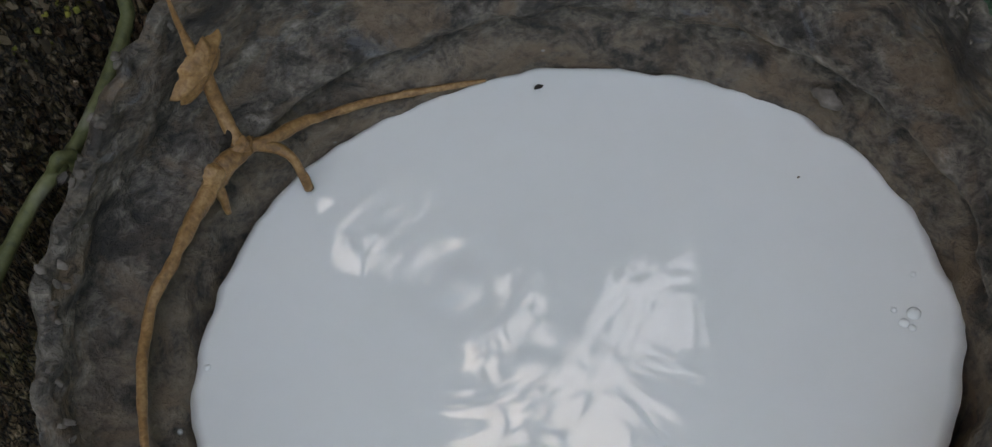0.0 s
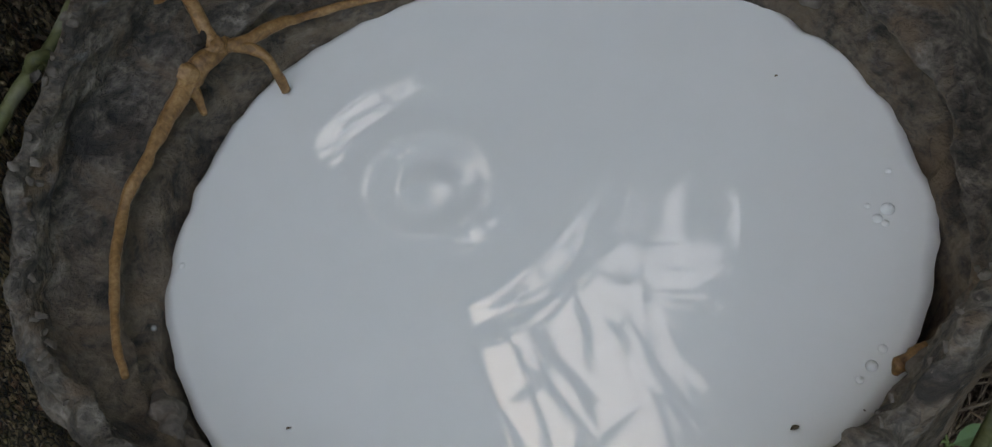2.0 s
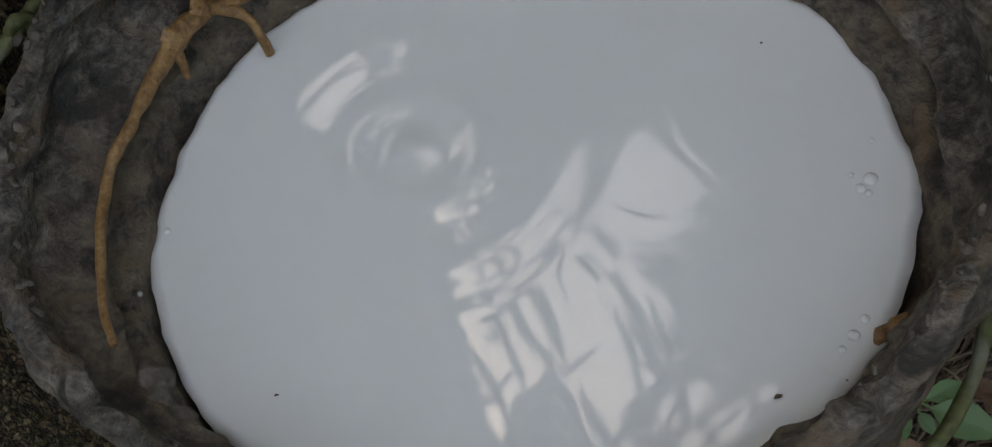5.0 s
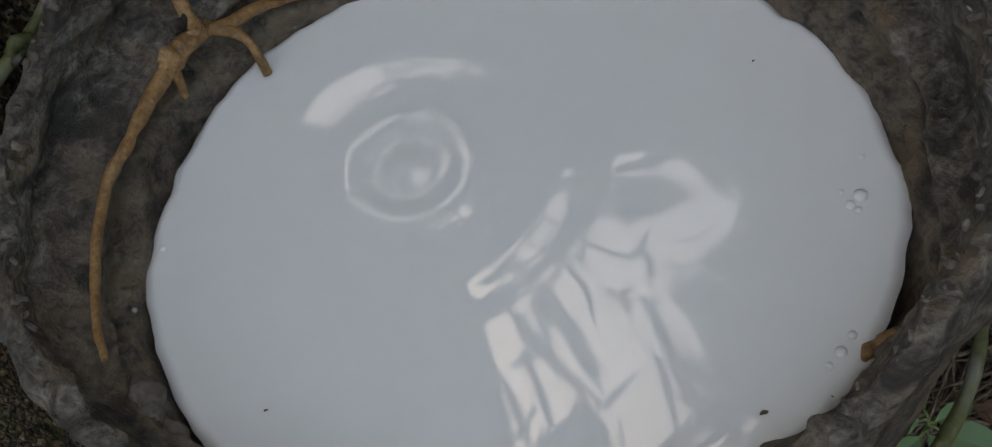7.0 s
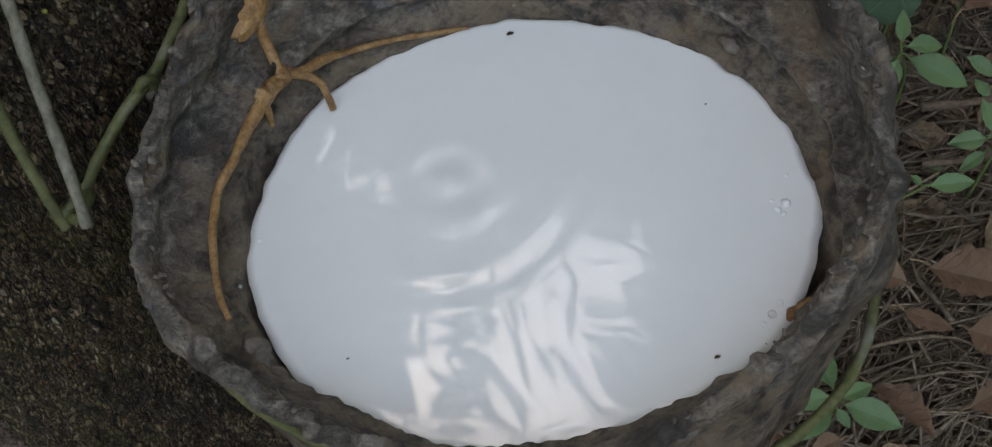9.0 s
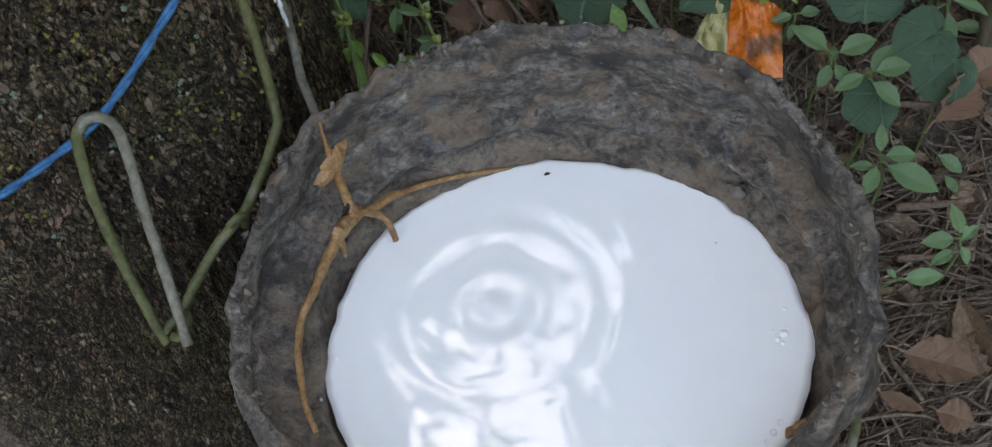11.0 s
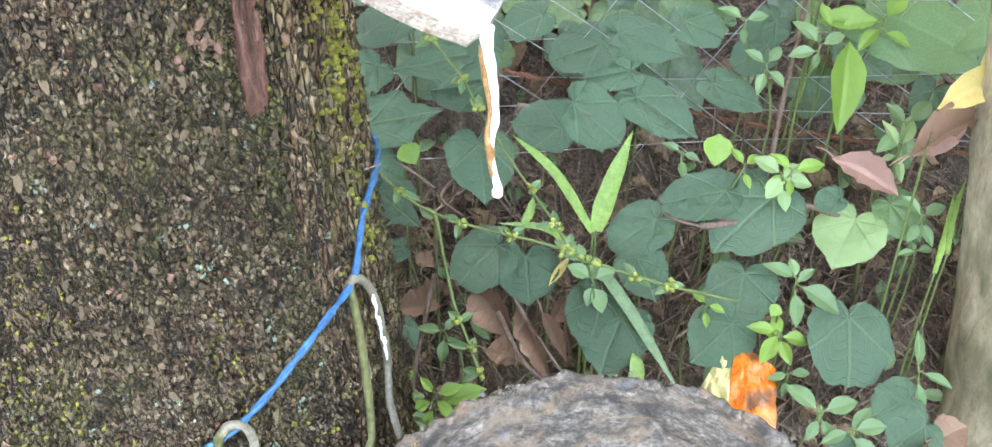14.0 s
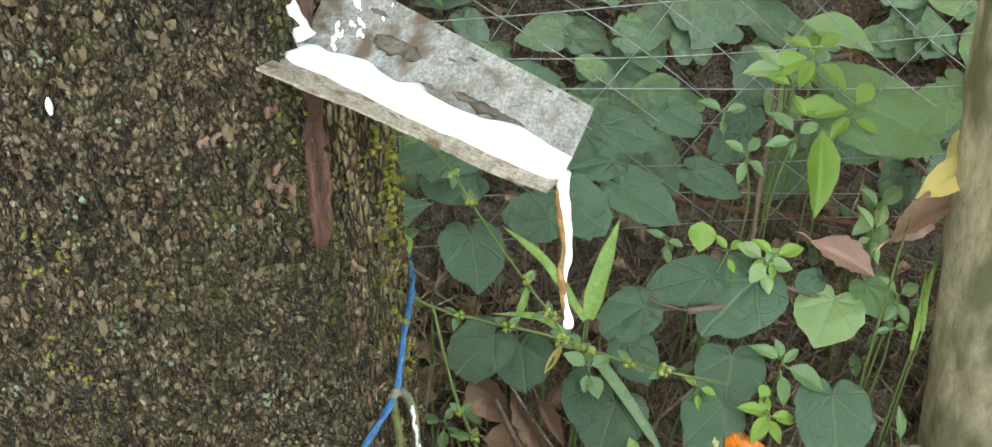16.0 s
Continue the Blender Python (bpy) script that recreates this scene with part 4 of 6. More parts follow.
STEM = material("green_stem", [(0.08, 0.12, 0.035), (0.14, 0.2, 0.06)], 90, (0.5, 0.7), 0.2, 5, vary=0.3)
STICK = material("dry_twig", [(0.05, 0.03, 0.022), (0.13, 0.085, 0.06), (0.2, 0.14, 0.105)], 150, (0.7, 0.95), 0.5, 5, depth=0.001, vary=0.4)
STRAW = material("dry_straw", [(0.05, 0.034, 0.023), (0.15, 0.105, 0.072), (0.32, 0.25, 0.185)], 100, (0.6, 0.9), 0.3, 5, vary=0.75)
PALE_STRAW = material("pale_straw", [(0.06, 0.04, 0.027), (0.22, 0.16, 0.11), (0.45, 0.36, 0.27)], 100, (0.6, 0.9), 0.3, 5, vary=0.8)
BURR = material("green_burr", [(0.1, 0.13, 0.02), (0.22, 0.27, 0.06), (0.3, 0.33, 0.1)], 300, (0.6, 0.8), 0.4, 4, vary=0.3)
RUST = material("rusty_wire", [(0.06, 0.022, 0.012), (0.17, 0.07, 0.04), (0.25, 0.12, 0.08)], 200, (0.7, 0.95), 0.5, 5, depth=0.0008)
FENCE = material("galvanised_wire", [(0.16, 0.165, 0.16), (0.28, 0.3, 0.29), (0.42, 0.45, 0.44)], 120, (0.4, 0.6), 0.2, 5, metal=0.4)
GREY_BARK = material("pale_bark", [(0.17, 0.14, 0.088), (0.36, 0.3, 0.195), (0.52, 0.44, 0.31)], 45, (0.8, 0.95), 0.7, 7, (1, 1, 0.4), depth=0.003,
                     spots=(0.13, 0.12, 0.06), spot_scale=40, spot_at=(0.48, 0.62))
ORANGE = material("orange_foil", [(0.46, 0.075, 0.006), (0.7, 0.16, 0.014), (0.74, 0.25, 0.06)], 40, (0.2, 0.4), 0.15, 5, (1, 1, 0.6), depth=0.001,
                  spots=(0.2, 0.075, 0.03), spot_scale=75, spot_at=(0.52, 0.62))
YELLOW_FOIL = material("yellow_foil", [(0.4, 0.35, 0.14), (0.58, 0.52, 0.28)], 70, (0.3, 0.5), 0.4, 5, depth=0.002)


def with_uv(me, u, v):
    """Gives a grid mesh its own coordinates."""
    layer = me.uv_layers.new(name="UVMap")
    idx = np.empty(len(me.loops), dtype=np.int32)
    me.loops.foreach_get("vertex_index", idx)
    layer.data.foreach_set("uv", np.stack([np.ravel(u)[idx], np.ravel(v)[idx]], -1).ravel())
    return me


def radial_leaf(outline, seed, veins=7, cup=0.12):
    """A blade spread from its stalk: base at the origin, tip at y = 1. outline: reach by angle from the tip, 0 to 1 for 0 to 180 degrees."""
    rng = np.random.default_rng(seed)
    n, rings = 57, 15
    phi = np.linspace(-np.pi, np.pi, n)
    reach = np.interp(np.abs(phi) / np.pi, *outline) * (1 + 0.02 * rng.normal(size=n))
    reach[-1] = reach[0]
    R, A = np.meshgrid(np.linspace(0, 1, rings) ** 0.8, phi, indexing="ij")
    x, y = R * reach * np.sin(A), R * reach * np.cos(A)
    y = np.where(y < 0, y * 0.62, y)
    half = np.abs(x).max()
    rib = A / np.pi * 3.5
    between = np.sin(np.pi * rib) ** 2
    z = 0.1 * np.abs(x) ** 1.2 * (1.2 + 0.5 * rng.random()) - cup * (x**2 + 0.7 * (y - 0.25) ** 2) + 0.05 * between * R * (1 - R**3) + 0.03 * fbm(x * 3.5 + seed, y * 3.5, 0, seed, 2) + 0.022 * np.sin(A * 7 + seed) * R**3
    z = z + 0.024 * np.abs(np.sin(R * 16 - np.abs(rib - np.round(rib)) * 5)) * (1 - R**4) * R
    v = np.stack([x / (2 * half), y, z], -1).reshape(-1, 3)
    return with_uv(mesh_of("blade", v, grid_faces(rings, n)), rib, R)


def strip_leaf(shape, seed, fold=0.12, bend=0.12, twist=0.0, name="leaf", rows=15, cols=9, wave=0.02):
    """A feather-veined blade from (0, 0, 0) to y = 1; width 1. shape: half width by length."""
    rng = np.random.default_rng(seed)
    s, q = np.meshgrid(np.linspace(0, 1, rows), np.linspace(-1, 1, cols), indexing="ij")
    half = np.interp(s, *shape)
    x = q * half
    z = fold * np.abs(x) - bend * (s - 0.15) ** 2 + wave * np.sin(s * 30 + np.abs(q) * 4) * np.abs(q) * half * 2 + 0.03 * fbm(s * 3 + seed, x * 3, 0, seed, 2)
    x = x + twist * (s - 0.5) ** 2 + 0.04 * (rng.random() - 0.5) * np.sin(s * 3)
    return with_uv(mesh_of(name, np.stack([x, s, z], -1).reshape(-1, 3), grid_faces(rows, cols)), q, s)


HEART = ([0, 0.04, 0.1, 0.2, 0.3, 0.4, 0.5, 0.6, 0.7, 0.8, 0.9, 0.96, 1.0], [1.0, 0.93, 0.88, 0.82, 0.75, 0.68, 0.62, 0.57, 0.54, 0.5, 0.4, 0.2, 0.04])
ROUND = ([0, 0.05, 0.1, 0.2, 0.3, 0.4, 0.5, 0.6, 0.7, 0.8, 0.9, 0.96, 1.0], [0.97, 0.97, 0.95, 0.88, 0.79, 0.69, 0.61, 0.55, 0.52, 0.48, 0.38, 0.18, 0.04])
IVY = ([0, 0.06, 0.14, 0.2, 0.28, 0.36, 0.44, 0.52, 0.62, 0.72, 0.85, 1.0], [1.0, 0.85, 0.72, 0.72, 0.82, 0.7, 0.62, 0.62, 0.64, 0.5, 0.36, 0.12])
BLADES = {"heart": [radial_leaf(HEART if k % 2 else ROUND, 100 + k) for k in range(8)], "ivy": [radial_leaf(IVY, 120 + k, 5) for k in range(3)]}
OVATE = ([0, 0.06, 0.2, 0.4, 0.6, 0.8, 0.93, 1.0], [0.03, 0.1, 0.36, 0.5, 0.46, 0.28, 0.1, 0.0])
LEAVES = [strip_leaf(OVATE, 140 + k, 0.25, 0.2 + 0.1 * k) for k in range(4)]
DEAD = [strip_leaf(OVATE, 160 + k, 0.5 + 0.2 * k, -0.25 + 0.15 * k, 0.2, "dead_leaf", wave=0.12) for k in range(4)]
counter = [0]


def painted(me, mat):
    """The mesh with that material; one copy of the mesh for each material."""
    key = me.name.split("|")[0] + "|" + mat.name
    if key in bpy.data.meshes:
        return bpy.data.meshes[key]
    c = me.copy()
    c.name = key
    c.materials.clear()
    c.materials.append(mat)
    return c


def laid(base, tip, wide, face=(0.05, -0.55, 0.83), turn=0.0):
    """The pose of a blade from base to tip, wide metres across, facing upwards and to the open side."""
    base, tip = Vector(base), Vector(tip)
    along = tip - base
    up = Vector(face)
    up = (up - along.normalized() * up.dot(along.normalized())).normalized()
    side = along.normalized().cross(up)
    m = Matrix((side * wide, along, up * along.length)).transposed().to_4x4()
    m.translation = base
    return m @ Matrix.Rotation(turn, 4, "Y")


def rooted(name, label, category, at, group=""):
    """A plant's own Empty, on the ground beneath the place."""
    x, y = float(at[0]), float(at[1])
    return thing(name, label, category, group, at=(x, y, float(ground_height(x, y))))


def stalk(parent, top, r, mat=None, name="stalk", lean=0.0):
    root = np.array(parent.location)
    top = np.array(top, float)
    mid = root * 0.5 + top * 0.5 + np.array([lean, 0.3 * lean, 0.12 * (top[2] - root[2])])
    v, f = tube([root - (0, 0, 0.004), mid, top], [r * 1.2, r, r * 0.8], 6, 5)
    piece(name, mesh_of(name, v - root, f), mat or STEM, parent)


def heart_leaf(base, tip, wide, mat, shape="heart"):
    counter[0] += 1
    k = counter[0]
    words = {"dark_leaf": "dark green", "mid_leaf": "mid-green", "pale_heart_leaf": "pale green"}[mat.name]
    kind_ = "ivy-lobed" if shape == "ivy" else "heart-shaped"
    plant = rooted("creeper_leaf", f"{words} {kind_} creeper leaf on a thin stalk", "plant", (base[0], base[1] + 0.012), "creeper leaves on the bank")
    blade = BLADES[shape][1 if mat is PALE_HEART else k % len(BLADES[shape])]
    m = laid(base, tip, wide * 1.1, (0.25 * math.sin(k * 2.1), -0.5 + 0.2 * math.sin(k * 1.3), 0.85))
    piece("blade", painted(blade, mat), None, plant, m=Matrix.Translation(-Vector(plant.location)) @ m)
    stalk(plant, base, 0.00045, STICK if k % 3 else None, lean=0.006 * math.sin(k * 1.7))


def weed(top, tips, mat, ratio):
    counter[0] += 1
    words = {"weed_leaf": "light green", "young_leaf": "bright green", "pale_leaf": "pale green"}[mat.name]
    plant = rooted("weed", f"small {words} weed with paired oval leaves", "plant", (top[0], top[1] + 0.008), "weeds round the cup")
    stalk(plant, top, 0.00055, lean=0.008 * math.sin(counter[0] * 1.9))
    for k, tip in enumerate(tips):
        base = Vector(top) + Vector((0, 0, -0.003 * (k // 2)))
        tip = Vector(tip) + Vector((0, 0, -0.002 * k + 0.002))
        start = base.lerp(tip, 0.14)
        length = (tip - start).length
        m = laid(start, tip, length * ratio * (1.15 if k % 2 else 1.0) * 1.05, (0.2 * math.sin(k * 2.4), -0.4, 0.9))
        piece("leaf", painted(LEAVES[(k + counter[0]) % 4], mat), None, plant, m=Matrix.Translation(-Vector(plant.location)) @ m)
        v, f = tube([base, base.lerp(start, 0.5) + Vector((0, 0, 0.0008)), start], 0.0004, 5, 3)
        piece("leaf_stalk", mesh_of("leaf_stalk", v - np.array(plant.location), f), STEM, plant)


def lone_leaf(base, tip, wide, mat):
    words = {"young_leaf": "bright yellow-green", "pale_leaf": "pale green", "yellowing_leaf": "yellow"}[mat.name]
    plant = rooted("single_leaf", f"{words} long leaf on a thin stem", "plant", base)
    piece("leaf", painted(LEAVES[1], mat), None, plant, m=Matrix.Translation(-Vector(plant.location)) @ laid(base, tip, wide))
    stalk(plant, base, 0.0006)


def grass_blade(pts, wide, mat=None):
    p = smooth_path(pts, 7)
    n = len(p)
    root = (p[0][0], p[0][1] + 0.004)
    plant = rooted("grass_blade", "long bright green grass blade arching from the bank", "grass", root)
    d = np.gradient(p, axis=0)
    side = np.cross(d, (0.0, -0.6, 0.8))
    side /= np.linalg.norm(side, axis=1)[:, None]
    prof = np.interp(np.linspace(0, 1, n), [0, 0.3, 0.7, 1], [0.6, 1.0, 0.8, 0.05]) * wide
    cols = [p - side * prof[:, None], p + np.array([0, 0.25, -0.35]) * prof[:, None], p + side * prof[:, None]]
    v = np.stack(cols, 1).reshape(-1, 3) - np.array(plant.location)
    piece("blade", mesh_of("grass", v, grid_faces(n, 3)), mat or BRIGHT, plant)
    stalk(plant, pts[0], 0.0006)


def burr_vine(pts, burrs):
    p = smooth_path(pts, 10)
    plant = rooted("burr_vine", "thin trailing vine with clusters of green burrs", "plant", pts[0])
    v, f = tube(pts, 0.0007, 6, 8)
    off = np.array(plant.location)
    piece("vine", mesh_of("vine", v - off, f), STEM, plant)
    stalk(plant, pts[0], 0.0006)
    rng = random.Random(int(pts[0][0] * 1e4) + 7)
    for b in burrs:
        at = p[int(b * (len(p) - 1))]
        bits = []
        for k in range(7):
            c = at + np.array([rng.uniform(-1, 1), rng.uniform(-1, 1), rng.uniform(-0.6, 1)]) * 0.0022
            bits.append(tube([c - (0, 0, 0.0011), c - (0, 0, 0.0005), c + (0, 0, 0.0005), c + (0, 0, 0.0012)], [0.0002, 0.0013, 0.0013, 0.0001], 6, 2, 0.4, k, 900))
        v, f = join(bits)
        piece("burr", mesh_of("burr", v - off, f), BURR, plant)
        for k in range(2):
            a = rng.uniform(0, 6.28)
            tip = Vector(at) + Vector((math.cos(a), 0.6 * math.sin(a), 0.5 * math.sin(a))) * rng.uniform(0.006, 0.011)
            piece("leaflet", painted(LEAVES[k], LIGHT), None, plant, m=Matrix.Translation(-Vector(off)) @ laid(at, tip, 0.0036))


def twig(pts, r):
    at = pts[len(pts) // 2]
    ob = thing("twig", "dry brown twig caught among the leaves", "twig", at=at)
    v, f = tube(pts, [r, r * 0.9, r * 0.7], 7, 8, 0.2, int(r * 1e5), 250)
    piece("stick", mesh_of("stick", v - np.array(at), f), STICK, ob)
    d = np.array(pts[1]) - np.array(pts[0])
    a = np.array(pts[1]) * 0.6 + np.array(pts[0]) * 0.4
    side = np.cross(d, (0, -0.5, 0.8))
    side /= np.linalg.norm(side)
    v, f = tube([a, a + 0.3 * d + side * 0.002, a + 0.45 * d + side * 0.006], [r * 0.5, r * 0.4, r * 0.15], 5, 4)
    piece("side_shoot", mesh_of("side_shoot", v - np.array(at), f), STICK, ob)


def dead_leaf(base, tip, wide, mat, curl):
    counter[0] += 1
    words = "pinkish faded" if mat is PINK else "brown curled"
    ob = thing("fallen_leaf", f"{words} dead leaf lying in the litter", "dead leaf", "fallen leaves", at=base)
    m = laid((0, 0, 0), Vector(tip) - Vector(base), wide, (0.4 * math.sin(counter[0]), -0.5, 0.8))
    piece("leaf", painted(DEAD[counter[0] % 4], mat), None, ob, m=m)
    d = (Vector(tip) - Vector(base)) * -0.25
    v, f = tube([(0, 0, 0), d * 0.5 + Vector((0, 0, 0.001)), d], [0.0005, 0.0004, 0.0003], 5, 3)
    piece("leaf_stalk", mesh_of("leaf_stalk", v, f), mat, ob)


def barbed_wire(pts):
    ob = thing("barbed_wire", "rusty barbed wire strung along the bank", "wire", at=pts[0])
    p = smooth_path(pts, 30)
    for k in range(2):
        w = np.arange(len(p)) * 0.9 + np.pi * k
        q = p + 0.0008 * np.stack([0 * w, np.cos(w), np.sin(w)], -1)
        v, f = tube(q, 0.0007, 6, 1)
        piece("line_wire", mesh_of("line_wire", v - np.array(pts[0]), f), RUST, ob)
    for k in range(8, len(p) - 4, 22):
        c = p[k]
        bits = [tube([c + (0.0, 0, 0.006 * s), c + (0.001, 0.001, 0), c + (0.0015, 0.003 * s, -0.005 * s)], [0.0002, 0.0007, 0.0002], 5, 4) for s in (1, -1)]
        v, f = join(bits)
        piece("barb", mesh_of("barb", v - np.array(pts[0]), f), RUST, ob)


heart_leaf((-0.0346, 0.2682, 0.1307), (-0.0321, 0.2451, 0.1158), 0.0300, DARK, 'heart')
heart_leaf((-0.0267, 0.2286, 0.1054), (-0.0450, 0.2137, 0.0949), 0.0265, DARK, 'heart')
heart_leaf((-0.0142, 0.2233, 0.1025), (-0.0133, 0.2055, 0.0910), 0.0265, DARK, 'heart')
heart_leaf((0.0185, 0.2079, 0.0940), (0.0123, 0.1882, 0.0809), 0.0277, DARK, 'heart')
heart_leaf((0.0264, 0.1994, 0.0888), (0.0160, 0.1789, 0.0750), 0.0304, DARK, 'heart')
heart_leaf((0.0434, 0.2356, 0.1131), (0.0220, 0.2256, 0.1056), 0.0225, DARK, 'heart')
heart_leaf((0.0343, 0.2215, 0.1036), (0.0418, 0.2047, 0.0929), 0.0224, DARK, 'heart')
heart_leaf((0.0809, 0.2138, 0.1007), (0.0755, 0.1952, 0.0884), 0.0295, DARK, 'heart')
heart_leaf((0.0741, 0.1953, 0.0884), (0.0556, 0.1821, 0.0789), 0.0279, DARK, 'heart')
heart_leaf((0.1247, 0.1958, 0.0910), (0.1222, 0.1695, 0.0738), 0.0368, DARK, 'heart')
heart_leaf((0.0954, 0.2421, 0.1198), (0.0677, 0.2227, 0.1058), 0.0372, DARK, 'heart')
heart_leaf((0.0747, 0.2454, 0.1209), (0.0451, 0.2416, 0.1171), 0.0214, DARK, 'heart')
heart_leaf((0.0026, 0.2730, 0.1356), (-0.0202, 0.2764, 0.1367), 0.0229, DARK, 'heart')
heart_leaf((0.0086, 0.2829, 0.1422), (0.0293, 0.2657, 0.1320), 0.0245, DARK, 'heart')
heart_leaf((0.0372, 0.2842, 0.1445), (0.0634, 0.2668, 0.1344), 0.0231, DARK, 'heart')
heart_leaf((0.0224, 0.3067, 0.1584), (-0.0024, 0.2999, 0.1528), 0.0234, DARK, 'heart')
heart_leaf((0.0298, 0.3103, 0.1610), (0.0596, 0.3000, 0.1557), 0.0206, DARK, 'heart')
heart_leaf((0.0604, 0.3142, 0.1650), (0.0787, 0.3057, 0.1603), 0.0178, DARK, 'heart')
heart_leaf((0.0718, 0.2879, 0.1485), (0.0938, 0.2769, 0.1423), 0.0175, DARK, 'heart')
heart_leaf((-0.0690, 0.3222, 0.1643), (-0.0923, 0.3127, 0.1570), 0.0237, DARK, 'heart')
heart_leaf((-0.0805, 0.3018, 0.1505), (-0.0920, 0.2933, 0.1444), 0.0205, DARK, 'heart')
heart_leaf((-0.0314, 0.2921, 0.1464), (-0.0574, 0.2906, 0.1442), 0.0232, DARK, 'heart')
heart_leaf((0.1473, 0.1652, 0.0722), (0.1293, 0.1591, 0.0673), 0.0213, DARK, 'heart')
heart_leaf((0.1530, 0.1560, 0.0664), (0.1375, 0.1476, 0.0603), 0.0227, DARK, 'heart')
heart_leaf((-0.0830, 0.2651, 0.1265), (-0.0687, 0.2546, 0.1203), 0.0172, DARK, 'heart')
heart_leaf((-0.0048, 0.3195, 0.1655), (-0.0224, 0.3124, 0.1600), 0.0207, DARK, 'heart')
heart_leaf((0.1022, 0.3125, 0.1658), (0.0871, 0.3027, 0.1588), 0.0179, DARK, 'heart')
heart_leaf((0.0971, 0.3023, 0.1590), (0.0808, 0.2940, 0.1528), 0.0178, DARK, 'heart')
heart_leaf((-0.0456, 0.3186, 0.1630), (-0.0225, 0.3046, 0.1550), 0.0236, DARK, 'heart')
heart_leaf((0.0348, 0.2946, 0.1511), (0.0132, 0.2929, 0.1490), 0.0175, DARK, 'heart')
heart_leaf((0.1709, 0.2814, 0.1488), (0.1608, 0.2667, 0.1388), 0.0180, DARK, 'heart')
heart_leaf((0.1247, 0.2410, 0.1204), (0.1133, 0.2390, 0.1186), 0.0115, DARK, 'heart')
heart_leaf((-0.0685, 0.2005, 0.0851), (-0.0630, 0.1909, 0.0792), 0.0097, DARK, 'heart')
heart_leaf((0.1243, 0.1481, 0.0600), (0.1129, 0.1396, 0.0540), 0.0196, DARK, 'heart')
heart_leaf((0.1308, 0.2323, 0.1150), (0.1190, 0.2148, 0.1031), 0.0303, PALE_HEART, 'heart')
heart_leaf((0.1436, 0.3160, 0.1700), (0.1950, 0.2932, 0.1575), 0.0410, MID, 'heart')
heart_leaf((0.1466, 0.2378, 0.1193), (0.1589, 0.2228, 0.1102), 0.0204, MID, 'heart')
heart_leaf((0.1972, 0.3112, 0.1693), (0.1786, 0.2990, 0.1606), 0.0217, MID, 'heart')
heart_leaf((-0.0846, 0.2777, 0.1346), (-0.0516, 0.2827, 0.1394), 0.0260, DARK, 'ivy')
heart_leaf((-0.0341, 0.3051, 0.1547), (-0.0747, 0.2990, 0.1489), 0.0278, DARK, 'ivy')
heart_leaf((-0.0800, 0.2513, 0.1177), (-0.0616, 0.2372, 0.1093), 0.0227, DARK, 'ivy')
heart_leaf((-0.0686, 0.2290, 0.1037), (-0.0784, 0.2257, 0.1011), 0.0098, DARK, 'ivy')
weed((0.1008, 0.2035, 0.1069), [(0.0878, 0.2098, 0.1104), (0.0991, 0.2122, 0.1125), (0.1094, 0.2090, 0.1109), (0.1205, 0.1942, 0.1018), (0.1014, 0.1901, 0.0982)], LIGHT, 0.45)
weed((0.0928, 0.1872, 0.0919), [(0.0789, 0.1888, 0.0924), (0.0840, 0.1761, 0.0843), (0.0973, 0.1761, 0.0849), (0.1070, 0.1855, 0.0915), (0.0929, 0.1987, 0.0994), (0.0879, 0.1936, 0.0959)], BRIGHT, 0.45)
weed((0.1074, 0.1567, 0.0748), [(0.0936, 0.1665, 0.0806), (0.1241, 0.1606, 0.0781), (0.1132, 0.1472, 0.0689), (0.1015, 0.1492, 0.0696), (0.1093, 0.1633, 0.0792)], LIGHT, 0.45)
weed((0.0972, 0.1760, 0.0769), [(0.0876, 0.1741, 0.0752), (0.1067, 0.1768, 0.0779), (0.0940, 0.1693, 0.0724)], LIGHT, 0.45)
weed((-0.0506, 0.1970, 0.0837), [(-0.0624, 0.1984, 0.0841), (-0.0459, 0.2024, 0.0875), (-0.0424, 0.1920, 0.0809), (-0.0520, 0.1882, 0.0780)], LIGHT, 0.45)
weed((-0.0548, 0.1741, 0.0686), [(-0.0608, 0.1798, 0.0721), (-0.0425, 0.1773, 0.0713), (-0.0684, 0.1682, 0.0642), (-0.0461, 0.1674, 0.0647), (-0.0324, 0.1795, 0.0732), (-0.0643, 0.1568, 0.0569)], BRIGHT, 0.45)
weed((-0.0685, 0.1865, 0.0761), [(-0.0712, 0.1959, 0.0820), (-0.0643, 0.1794, 0.0717), (-0.0739, 0.1775, 0.0700)], BRIGHT, 0.45)
weed((0.1204, 0.1244, 0.0544), [(0.1224, 0.1334, 0.0604), (0.1345, 0.1242, 0.0549), (0.1413, 0.1130, 0.0479), (0.1144, 0.1148, 0.0479), (0.1107, 0.1259, 0.0549)], LIGHT, 0.45)
weed((0.1460, 0.0971, 0.0378), [(0.1447, 0.1069, 0.0441), (0.1320, 0.0973, 0.0373), (0.1537, 0.1017, 0.0412), (0.1494, 0.0905, 0.0337), (0.1360, 0.0927, 0.0345)], LIGHT, 0.45)
weed((0.1245, 0.0911, 0.0230), [(0.1413, 0.0902, 0.0231), (0.1214, 0.0949, 0.0253)], LIGHT, 0.45)
weed((0.0804, 0.0132, 0.0350), [(0.0763, 0.0303, 0.0350), (0.0662, 0.0132, 0.0350), (0.0927, 0.0172, 0.0350), (0.0981, 0.0038, 0.0350), (0.0691, 0.0035, 0.0350), (0.0838, 0.0066, 0.0350)], LIGHT, 0.45)
